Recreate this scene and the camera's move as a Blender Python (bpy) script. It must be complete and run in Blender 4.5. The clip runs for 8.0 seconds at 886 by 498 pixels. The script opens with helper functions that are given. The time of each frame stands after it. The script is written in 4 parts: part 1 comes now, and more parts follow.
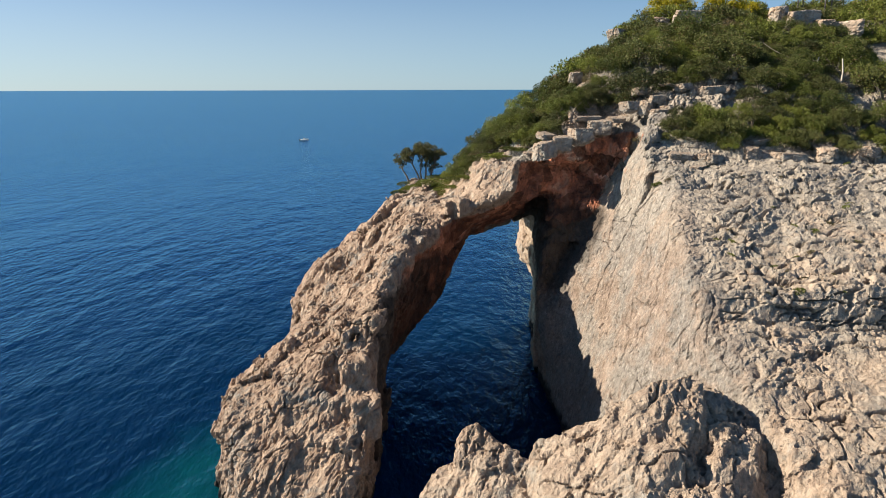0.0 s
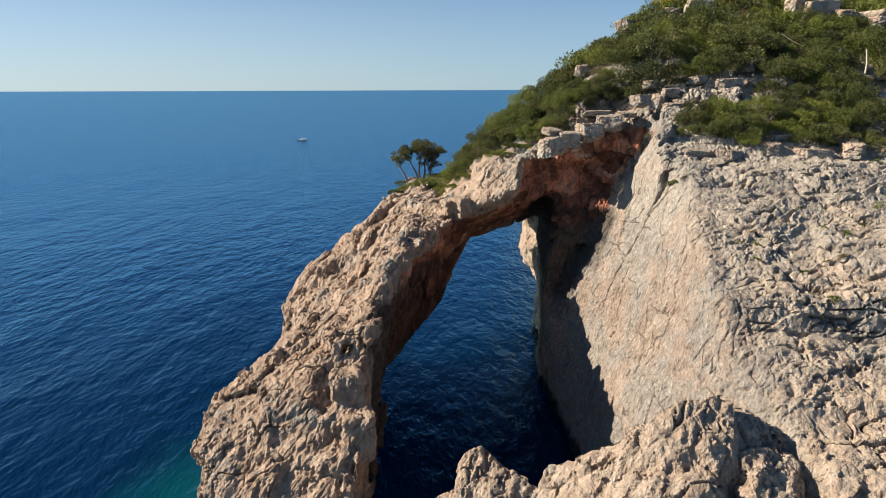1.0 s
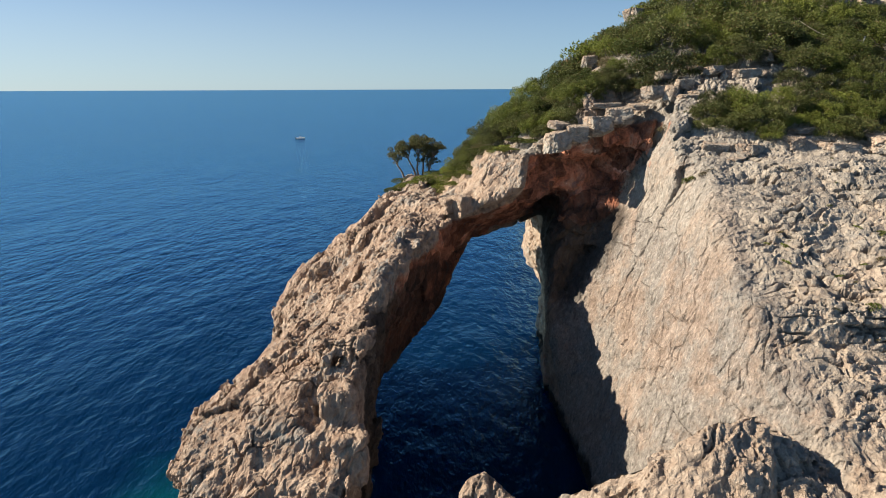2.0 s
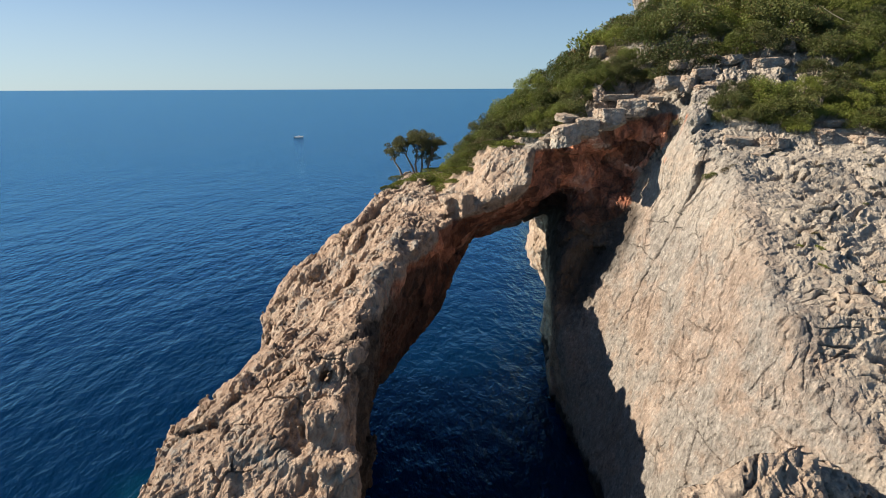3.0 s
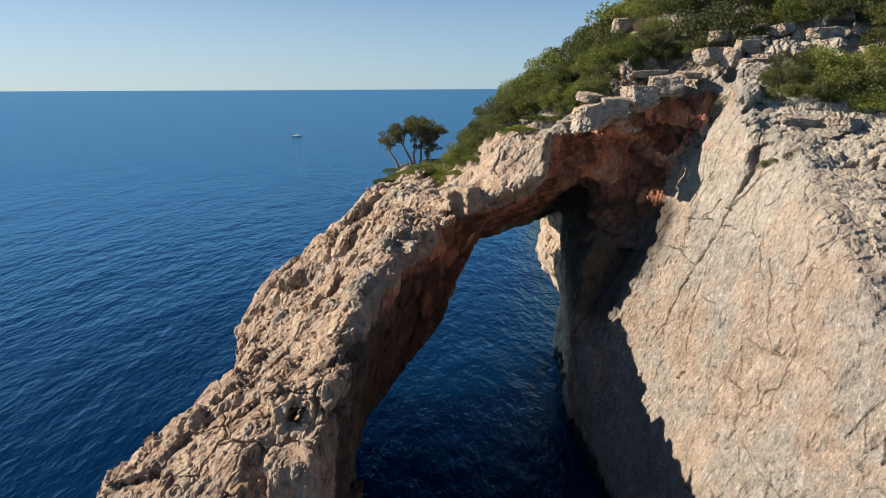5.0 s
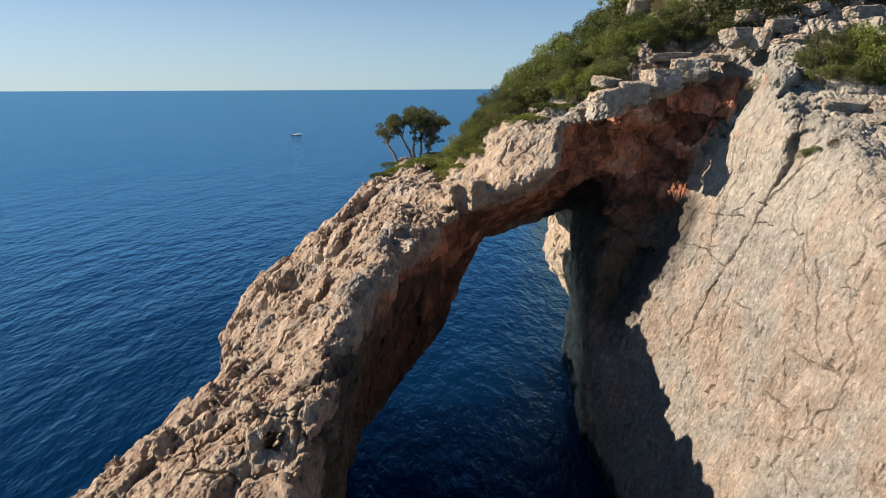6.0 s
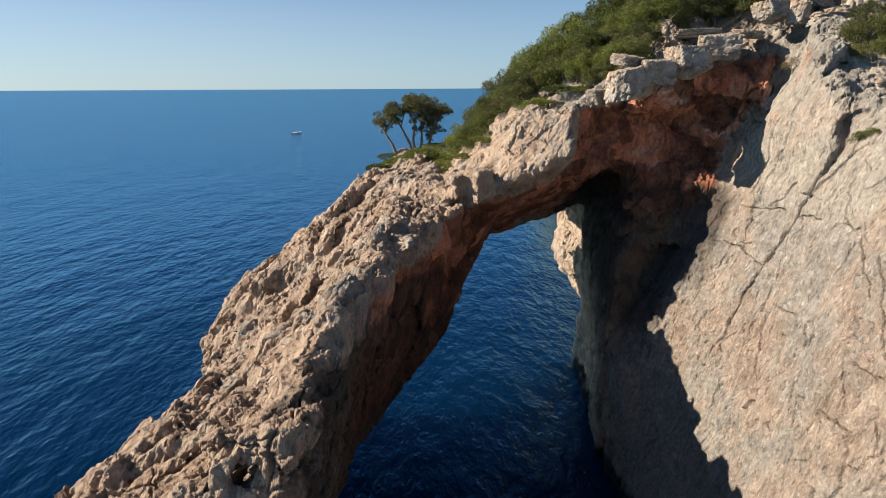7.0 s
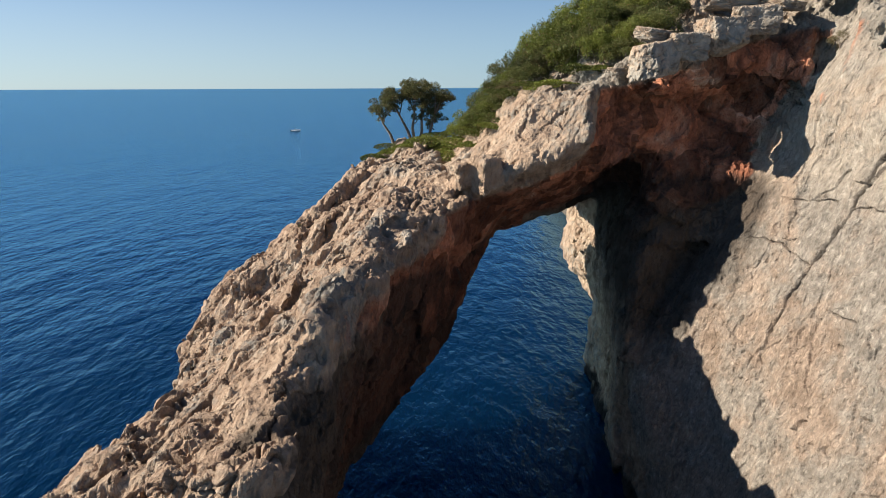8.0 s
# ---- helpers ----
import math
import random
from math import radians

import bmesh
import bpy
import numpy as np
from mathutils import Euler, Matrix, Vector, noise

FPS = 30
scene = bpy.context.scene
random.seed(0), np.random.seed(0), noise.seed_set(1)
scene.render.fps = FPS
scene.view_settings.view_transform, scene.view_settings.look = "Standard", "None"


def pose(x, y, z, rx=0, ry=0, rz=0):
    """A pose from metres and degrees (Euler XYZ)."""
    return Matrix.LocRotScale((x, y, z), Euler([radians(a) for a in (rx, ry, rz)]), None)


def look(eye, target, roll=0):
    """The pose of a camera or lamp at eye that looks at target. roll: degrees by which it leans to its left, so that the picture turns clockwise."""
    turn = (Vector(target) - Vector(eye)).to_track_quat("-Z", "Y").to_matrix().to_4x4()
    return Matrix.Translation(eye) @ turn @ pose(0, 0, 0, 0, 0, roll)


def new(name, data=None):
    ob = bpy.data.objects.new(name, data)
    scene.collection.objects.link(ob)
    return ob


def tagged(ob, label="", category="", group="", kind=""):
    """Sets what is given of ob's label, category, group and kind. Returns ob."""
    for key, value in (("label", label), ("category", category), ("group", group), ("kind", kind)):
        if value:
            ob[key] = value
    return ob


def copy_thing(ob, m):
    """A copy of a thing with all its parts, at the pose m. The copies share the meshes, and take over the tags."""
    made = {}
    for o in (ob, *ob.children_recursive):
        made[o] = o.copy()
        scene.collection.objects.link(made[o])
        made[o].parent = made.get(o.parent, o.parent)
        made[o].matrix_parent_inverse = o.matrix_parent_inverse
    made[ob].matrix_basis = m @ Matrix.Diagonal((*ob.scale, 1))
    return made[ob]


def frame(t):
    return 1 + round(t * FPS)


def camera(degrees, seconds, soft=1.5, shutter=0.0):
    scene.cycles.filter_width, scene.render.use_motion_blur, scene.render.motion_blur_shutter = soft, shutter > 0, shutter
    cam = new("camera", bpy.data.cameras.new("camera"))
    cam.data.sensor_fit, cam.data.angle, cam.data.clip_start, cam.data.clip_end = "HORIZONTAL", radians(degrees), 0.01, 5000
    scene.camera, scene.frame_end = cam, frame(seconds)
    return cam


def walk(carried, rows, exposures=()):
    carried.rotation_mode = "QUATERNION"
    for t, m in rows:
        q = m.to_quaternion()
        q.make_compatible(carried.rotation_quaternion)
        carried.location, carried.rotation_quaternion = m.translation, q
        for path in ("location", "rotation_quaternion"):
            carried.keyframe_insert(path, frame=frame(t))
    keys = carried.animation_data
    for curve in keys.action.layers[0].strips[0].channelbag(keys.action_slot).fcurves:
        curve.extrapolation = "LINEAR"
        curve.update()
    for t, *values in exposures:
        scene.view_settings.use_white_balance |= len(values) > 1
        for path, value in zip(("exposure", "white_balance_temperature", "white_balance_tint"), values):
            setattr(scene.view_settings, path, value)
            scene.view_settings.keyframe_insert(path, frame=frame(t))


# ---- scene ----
cam = camera(70.0, 8.0, soft=1.0)
METRES, EYE, TILT, LEAN, TURN, DEEP = 14.0, 26.0, -14.08, 0.15, 0.0, 1.878
ROWS = [
    (0.0, 0.0, 0.0, 0.0, 0.0, -0.0, 0.0),
    (0.5, 0.0003, 0.0584, 0.0085, -0.01, 0.01, 0.03),
    (1.0, 0.0, 0.122, 0.0147, -0.02, 0.03, 0.05),
    (1.5, 0.0002, 0.1819, 0.0206, -0.05, -0.0, 0.08),
    (3.0, 0.0005, 0.3623, 0.0373, -0.08, -0.06, 0.12),
    (3.5, -0.0001, 0.4233, 0.0393, -0.08, -0.06, 0.12),
    (4.0, 0.0006, 0.4846, 0.0408, -0.05, -0.02, 0.13),
    (4.5, -0.0003, 0.5474, 0.0431, -0.02, -0.02, 0.14),
    (6.0, -0.0064, 0.737, 0.0398, 0.1, 0.01, 0.1),
    (6.5, -0.0088, 0.8018, 0.0363, 0.15, -0.01, 0.1),
    (7.0, -0.0116, 0.8667, 0.0327, 0.21, -0.05, 0.1),
    (7.5, -0.0152, 0.9317, 0.0296, 0.24, -0.08, 0.09),
    (8.0, -0.0193, 0.997, 0.0256, 0.23, -0.09, 0.06),
]
walk(cam, [(t, pose(0, 0, EYE, TILT, LEAN, TURN) @ pose(METRES * x, METRES * DEEP * y, METRES * z, 90 + pitch, roll, yaw))
           for t, x, y, z, yaw, pitch, roll in ROWS])

# ---- light ----
SUN_TO = Vector((-0.85, 0.06, 0.53)).normalized()      # from the place towards the sun
world = bpy.data.worlds.new("sky")
scene.world = world
world.use_nodes = True
wn = world.node_tree
sky = wn.nodes.new("ShaderNodeTexSky")
sky.sky_type = "NISHITA"
sky.sun_disc = False
sky.sun_elevation = math.asin(SUN_TO.z)
sky.sun_rotation = math.atan2(SUN_TO.x, SUN_TO.y)
sky.air_density, sky.dust_density, sky.ozone_density = 0.7, 0.15, 2.0
tint = wn.nodes.new("ShaderNodeMix")
tint.data_type, tint.blend_type = "RGBA", "MULTIPLY"
tint.inputs[0].default_value = 1.0
tint.inputs[7].default_value = (0.74, 0.985, 1.13, 1)
wn.links.new(sky.outputs[0], tint.inputs[6])
# sea haze that pales the sky low down, all round
where = wn.nodes.new("ShaderNodeTexCoord")
axes = wn.nodes.new("ShaderNodeSeparateXYZ")
wn.links.new(where.outputs["Generated"], axes.inputs[0])
fade = wn.nodes.new("ShaderNodeMapRange")
fade.interpolation_type = "SMOOTHSTEP"
for key, value in (("From Min", 0.0), ("From Max", 0.26), ("To Min", 0.66), ("To Max", 0.0)):
    fade.inputs[key].default_value = value
wn.links.new(axes.outputs[2], fade.inputs["Value"])
haze = wn.nodes.new("ShaderNodeMix")
haze.data_type = "RGBA"
# paler on the sun's side
glow = wn.nodes.new("ShaderNodeMapRange")
glow.interpolation_type = "SMOOTHSTEP"
for key, value in (("From Min", 0.7), ("From Max", -0.8)):
    glow.inputs[key].default_value = value
wn.links.new(axes.outputs[0], glow.inputs["Value"])
pale = wn.nodes.new("ShaderNodeMix")
pale.data_type = "RGBA"
pale.inputs[6].default_value, pale.inputs[7].default_value = (3.3, 4.75, 6.1, 1), (6.0, 6.7, 7.1, 1)
wn.links.new(glow.outputs[0], pale.inputs[0])
wn.links.new(pale.outputs[2], haze.inputs[7])
wn.links.new(fade.outputs[0], haze.inputs[0])
wn.links.new(tint.outputs[2], haze.inputs[6])
wn.links.new(haze.outputs[2], wn.nodes["Background"].inputs[0])
wn.nodes["Background"].inputs[1].default_value = 0.049
scene.view_settings.exposure = 1.05
sun = new("sun", bpy.data.lights.new("sun", "SUN"))
sun.data.energy, sun.data.angle, sun.data.color = 5.0, radians(0.53), (1.0, 0.89, 0.74)
sun.matrix_world = look(SUN_TO * 100, (0, 0, 0))


# ---- materials ----
class Nodes:
    """Short hand for a material's node tree."""

    def __init__(self, name):
        self.mat = bpy.data.materials.new(name)
        self.mat.use_nodes = True
        self.tree = self.mat.node_tree
        self.bsdf = self.tree.nodes["Principled BSDF"]
        self.out = self.tree.nodes["Material Output"]

    def add(self, kind, values=(), **props):
        node = self.tree.nodes.new(kind)
        for key, value in props.items():
            setattr(node, key, value)
        for key, value in dict(values).items():
            if isinstance(value, bpy.types.NodeSocket):
                self.tree.links.new(value, node.inputs[key])
            else:
                node.inputs[key].default_value = value
        return node

    def set(self, **values):
        for key, value in values.items():
            key = key.replace("_", " ")
            if isinstance(value, bpy.types.NodeSocket):
                self.tree.links.new(value, self.bsdf.inputs[key])
            else:
                self.bsdf.inputs[key].default_value = value
        return self

    def coords(self, scale=(1, 1, 1), turn=(0, 0, 0)):
        pos = self.add("ShaderNodeTexCoord").outputs["Object"]
        return self.add("ShaderNodeMapping", {"Vector": pos, "Scale": scale, "Rotation": turn}).outputs[0]

    def noise(self, vector, scale, detail=5.0, rough=0.55, distort=0.0):
        return self.add("ShaderNodeTexNoise", {"Vector": vector, "Scale": scale, "Detail": detail, "Roughness": rough,
                                               "Distortion": distort}).outputs["Fac"]

    def ramp(self, fac, *stops):
        node = self.add("ShaderNodeValToRGB", {"Fac": fac})
        cr = node.color_ramp
        while len(cr.elements) < len(stops):
            cr.elements.new(0.5)
        for e, (at, col) in zip(cr.elements, stops):
            e.position = at
            e.color = (*col, 1) if len(col) == 3 else col
        return node.outputs[0]

    def mix(self, fac, a, b, how="MIX"):
        node = self.add("ShaderNodeMix", {}, data_type="RGBA", blend_type=how)
        for socket, value in ((node.inputs[0], fac), (node.inputs[6], a), (node.inputs[7], b)):
            if isinstance(value, bpy.types.NodeSocket):
                self.tree.links.new(value, socket)
            elif isinstance(value, (int, float)):
                socket.default_value = value
            else:
                socket.default_value = (*value, 1)
        return node.outputs[2]

    def math(self, op, a, b=0.0):
        node = self.add("ShaderNodeMath", {0: a, 1: b}, operation=op)
        return node.outputs[0]

    def attr(self, name):
        return self.add("ShaderNodeAttribute", {}, attribute_name=name).outputs["Fac"]

    def bump(self, height, strength, distance, normal=None):
        values = {"Height": height, "Strength": strength, "Distance": distance}
        if normal is not None:
            values["Normal"] = normal
        return self.add("ShaderNodeBump", values).outputs[0]


def g(v):
    return (v, v, v)


def rock_material():
    m = Nodes("limestone")
    at = m.coords()
    dip = m.coords((1.0, 1.0, 0.3), (0.15, -0.1, 0.3))
    broad = m.noise(at, 0.22, 4, 0.6)
    mid = m.noise(at, 1.1, 6, 0.62, 0.4)
    fine = m.noise(dip, 4.2, 9, 0.68, 0.3)
    warm = m.ramp(mid, (0.28, (0.26, 0.172, 0.118)), (0.5, (0.41, 0.292, 0.208)), (0.72, (0.54, 0.42, 0.315)))
    grey = m.ramp(mid, (0.28, (0.13, 0.117, 0.103)), (0.5, (0.25, 0.228, 0.198)), (0.75, (0.43, 0.395, 0.345)))
    greyness = m.math("ADD", m.attr("grey"), m.math("MULTIPLY", m.math("SUBTRACT", broad, 0.5), 1.6))
    greyness = m.math("ADD", greyness, m.math("MULTIPLY", m.math("SUBTRACT", m.noise(at, 2.6, 5, 0.6), 0.5), 1.2))
    col = m.mix(m.ramp(greyness, (0.38, g(0)), (0.68, g(1))), warm, grey)
    tan = m.ramp(m.noise(at, 0.8, 7, 0.62, 0.3), (0.3, (0.225, 0.168, 0.127)), (0.5, (0.302, 0.232, 0.18)), (0.68, (0.38, 0.305, 0.244)))
    ashen = m.ramp(m.noise(at, 2.2, 7, 0.68, 0.3), (0.3, (0.18, 0.162, 0.14)), (0.5, (0.255, 0.232, 0.202)), (0.72, (0.38, 0.35, 0.305)))
    patch = m.math("ADD", m.noise(m.coords((1, 0.8, 0.8)), 0.24, 4, 0.6, 0.5), m.math("MULTIPLY", m.math("SUBTRACT", m.noise(at, 1.2, 6, 0.7), 0.5), 0.45))
    plain = m.mix(m.ramp(patch, (0.42, g(0)), (0.56, g(0.9))), tan, ashen)
    run = m.noise(m.coords((1.0, 2.6, 0.4)), 1.1, 6, 0.65, 0.4)
    plain = m.mix(m.ramp(run, (0.55, g(0)), (0.72, g(0.45))), plain, (0.16, 0.12, 0.092))
    plain = m.mix(m.ramp(m.noise(at, 3.1, 8, 0.7), (0.58, g(0)), (0.7, g(0.5))), plain, (0.42, 0.36, 0.30))
    flecks = m.noise(m.coords((1.0, 1.3, 0.8)), 5.0, 7, 0.78, 0.5)
    plain = m.mix(1.0, plain, m.ramp(flecks, (0.36, g(0.5)), (0.44, g(0.88)), (0.55, g(1.0)), (0.63, g(1.5))), "MULTIPLY")

    col = m.mix(m.attr("slab"), col, plain)
    rust = m.ramp(m.noise(at, 0.45, 8, 0.7, 0.8), (0.32, (0.06, 0.034, 0.025)), (0.42, (0.20, 0.078, 0.046)), (0.51, (0.36, 0.140, 0.078)),
                  (0.60, (0.40, 0.20, 0.125)), (0.70, (0.55, 0.41, 0.32)))
    piece = m.add("ShaderNodeTexVoronoi", {"Vector": m.mix(0.25, m.coords((1, 1, 0.8), (0.2, 0.3, 0.2)), m.add("ShaderNodeTexNoise", {"Vector": at, "Scale": 1.4}).outputs["Color"], "ADD"), "Scale": 0.75}).outputs["Color"]
    # blocks toned lighter and darker, in place of bounced light on their facets
    rust = m.mix(1.0, rust, m.ramp(piece, (0.15, g(0.55)), (0.5, g(1.1)), (0.8, g(1.75))), "MULTIPLY")
    redness = m.math("ADD", m.attr("red"), m.math("MULTIPLY", m.math("SUBTRACT", m.noise(at, 0.7, 5, 0.6), 0.5), 1.1))
    col = m.mix(m.ramp(redness, (0.3, g(0)), (0.62, g(1))), col, rust)
    col = m.mix(m.math("MULTIPLY", m.attr("pale"), m.ramp(m.noise(at, 1.7, 5, 0.6), (0.25, g(0.25)), (0.6, g(1)))), col, (0.56, 0.47, 0.365))
    speck = m.ramp(fine, (0.30, g(0.55)), (0.42, g(0.92)), (0.58, g(1.06)), (0.72, g(1.25)))
    col = m.mix(0.95, col, speck, "MULTIPLY")
    lichen = m.ramp(m.noise(m.coords((1, 1, 0.55)), 1.5, 9, 0.72, 0.6), (0.58, g(0)), (0.65, g(0.6)))
    col = m.mix(m.math("MULTIPLY", lichen, m.math("SUBTRACT", 1.0, m.attr("pale"))), col, (0.085, 0.078, 0.07))
    # black stains of the inner faces, with the arch's shade painted into the same colour
    stain_shade = m.math("ADD", m.attr("stain_shade"), m.math("MULTIPLY", m.math("SUBTRACT", m.noise(m.coords((1, 1, 0.4)), 0.6, 5, 0.6), 0.5), 1.4))
    col = m.mix(m.ramp(stain_shade, (0.35, g(0)), (0.8, g(0.8))), col, (0.032, 0.026, 0.021))
    # dark joints and cracks; the shade inside them and in hollows is painted on too
    crack_shade = m.math("MULTIPLY", m.attr("crack"), m.ramp(m.noise(at, 0.9, 4), (0.35, g(0.25)), (0.6, g(0.8))))
    col = m.mix(crack_shade, col, (0.07, 0.052, 0.04))
    wet = m.attr("wet")
    col = m.mix(wet, col, (0.03, 0.026, 0.022))
    m.set(Base_Color=col, Roughness=0.88)
    m.bsdf.inputs["Specular IOR Level"].default_value = 0.25
    crack = m.add("ShaderNodeTexVoronoi", {"Vector": m.mix(0.12, m.coords((1.0, 1.0, 0.55), (0.5, -0.35, 0.3)), m.add("ShaderNodeTexNoise", {"Vector": at, "Scale": 2.0}).outputs["Color"], "ADD"),
                                           "Scale": 3.2}, feature="DISTANCE_TO_EDGE").outputs["Distance"]
    rill = m.math("ABSOLUTE", m.math("SUBTRACT", m.noise(m.coords((1.0, 1.0, 0.35), (0.25, -0.5, 0.2)), 2.6, 5, 0.6, 0.4), 0.5))
    b = m.bump(fine, 1.0, m.math("MULTIPLY", m.attr("rough"), 0.14))
    b = m.bump(m.noise(at, 2.4, 12, 0.76), 0.8, m.math("MULTIPLY", m.attr("rough"), 0.20), b)
    b = m.bump(rill, 1.0, m.math("MULTIPLY", m.attr("rough"), 0.35), b)
    b = m.bump(m.ramp(crack, (0.0, g(0)), (0.09, g(1))), m.math("MULTIPLY", m.attr("rough"), 0.35), 0.05, b)
    m.set(Normal=b)
    return m.mat


def sea_material():
    m = Nodes("sea_water")
    at = m.coords()
    deep = (0.0004, 0.0106, 0.0355)
    shallow = (0.0012, 0.045, 0.062)
    patch = m.math("ADD", m.attr("shoal"), m.math("MULTIPLY", m.math("SUBTRACT", m.noise(at, 0.18, 4, 0.55), 0.5), 0.7))
    col = m.mix(m.ramp(patch, (0.25, g(0)), (1.0, g(1))), deep, shallow)
    swell = m.noise(m.coords((1.0, 0.55, 1.0), (0, 0, 1.2)), 0.26, 4, 0.55)
    chop = m.noise(m.coords((1.0, 0.5, 1.0), (0, 0, 0.75)), 0.75, 4, 0.6)
    ripple = m.noise(m.coords((1.0, 0.55, 1.0), (0, 0, 0.5)), 2.2, 5, 0.6)
    b = m.bump(m.noise(m.coords((1.0, 0.35, 1.0), (0, 0, 1.0)), 0.06, 5, 0.6), 1.0, 0.9)
    b = m.bump(swell, 0.9, 0.42, b)
    b = m.bump(chop, 1.0, 0.26, b)
    b = m.bump(ripple, 1.0, 0.07, b)
    m.bsdf.subsurface_method = "BURLEY"
    m.bsdf.inputs["Specular IOR Level"].default_value = 0.0
    m.set(Base_Color=col, Roughness=0.5, Normal=b, Subsurface_Weight=0.85, Subsurface_Radius=(2.0, 4.0, 6.0), Subsurface_Scale=6.0)
    shine = m.add("ShaderNodeBsdfGlossy", {"Color": (0.40, 0.74, 1.0, 1), "Roughness": 0.12, "Normal": b})
    facing = m.add("ShaderNodeFresnel", {"IOR": 1.33, "Normal": b}).outputs[0]
    both = m.add("ShaderNodeMixShader", {0: m.math("MINIMUM", m.math("MULTIPLY", m.math("POWER", facing, 1.35), 2.15), 0.62), 1: m.bsdf.outputs[0], 2: shine.outputs[0]})
    m.tree.links.new(both.outputs[0], m.out.inputs[0])
    return m.mat


ROCK = rock_material()
SEA = sea_material()


# ---- noise on arrays of points ----
def lattice(i, j, k, seed):
    h = (i.astype(np.int64) * 374761393 + j.astype(np.int64) * 668265263 + k.astype(np.int64) * 2147483647 + seed * 974634777) & 0xFFFFFFFF
    h = ((h ^ (h >> 13)) * 1274126177) & 0xFFFFFFFF
    h = ((h ^ (h >> 16)) * 2246822519) & 0xFFFFFFFF
    return ((h ^ (h >> 15)) & 0xFFFFFF).astype(np.float32) / 16777215.0


def vnoise(p, seed=0):
    """Value noise in -1..1 at the rows of p."""
    c = np.floor(p)
    f = (p - c).astype(np.float32)
    f = f * f * (3 - 2 * f)
    c = c.astype(np.int64)
    out = np.zeros(len(p), np.float32)
    for dx in (0, 1):
        wx = f[:, 0] if dx else 1 - f[:, 0]
        for dy in (0, 1):
            wy = wx * (f[:, 1] if dy else 1 - f[:, 1])
            for dz in (0, 1):
                w = wy * (f[:, 2] if dz else 1 - f[:, 2])
                out += w * lattice(c[:, 0] + dx, c[:, 1] + dy, c[:, 2] + dz, seed)
    return out * 2 - 1


def fbm(p, octaves=4, gain=0.5, seed=0):
    out, amp = np.zeros(len(p), np.float32), 1.0
    for o in range(octaves):
        out += amp * vnoise(p * (2.03 ** o) + o * 17.3, seed + o)
        amp *= gain
    return out


def cells(p, seed=0):
    """Cellular noise: distance to the nearest and to the second nearest seed, and the nearest one's random value,
    and the height of a facet that tilts its own way in each cell."""
    c = np.floor(p).astype(np.int64)
    f = (p - c).astype(np.float32)
    d1 = np.full(len(p), 9.0, np.float32)
    d2 = d1.copy()
    val = np.zeros(len(p), np.float32)
    tilt = np.zeros(len(p), np.float32)
    for dx in (-1, 0, 1):
        for dy in (-1, 0, 1):
            for dz in (-1, 0, 1):
                i, j, k = c[:, 0] + dx, c[:, 1] + dy, c[:, 2] + dz
                r = lattice(i, j, k, seed)
                ex = dx + r - f[:, 0]
                ey = dy + (r * 57.31) % 1.0 - f[:, 1]
                ez = dz + (r * 931.7) % 1.0 - f[:, 2]
                d = np.sqrt(ex * ex + ey * ey + ez * ez)
                near = d < d1
                d2 = np.where(near, d1, np.minimum(d2, d))
                val = np.where(near, (r * 7177.3) % 1.0, val)
                tilt = np.where(near, ex * ((r * 313.7) % 1.0 - 0.5) + ey * ((r * 1723.1) % 1.0 - 0.5) + ez * ((r * 4391.9) % 1.0 - 0.5), tilt)
                d1 = np.where(near, d, d1)
    return d1, d2, val, 2 * tilt


def turned(p, rx, ry, rz, sx=1.0, sy=1.0, sz=1.0):
    m = np.array(Euler((rx, ry, rz)).to_matrix(), np.float64)
    return (p @ m.T) / np.array((sx, sy, sz))


def smooth(a, b, x):
    t = np.clip((x - a) / (b - a), 0, 1)
    return t * t * (3 - 2 * t)


def smin(a, b, k):
    h = np.clip(0.5 + 0.5 * (b - a) / k, 0, 1)
    return b + (a - b) * h - k * h * (1 - h)


def smax(a, b, k):
    return -smin(-a, -b, k)


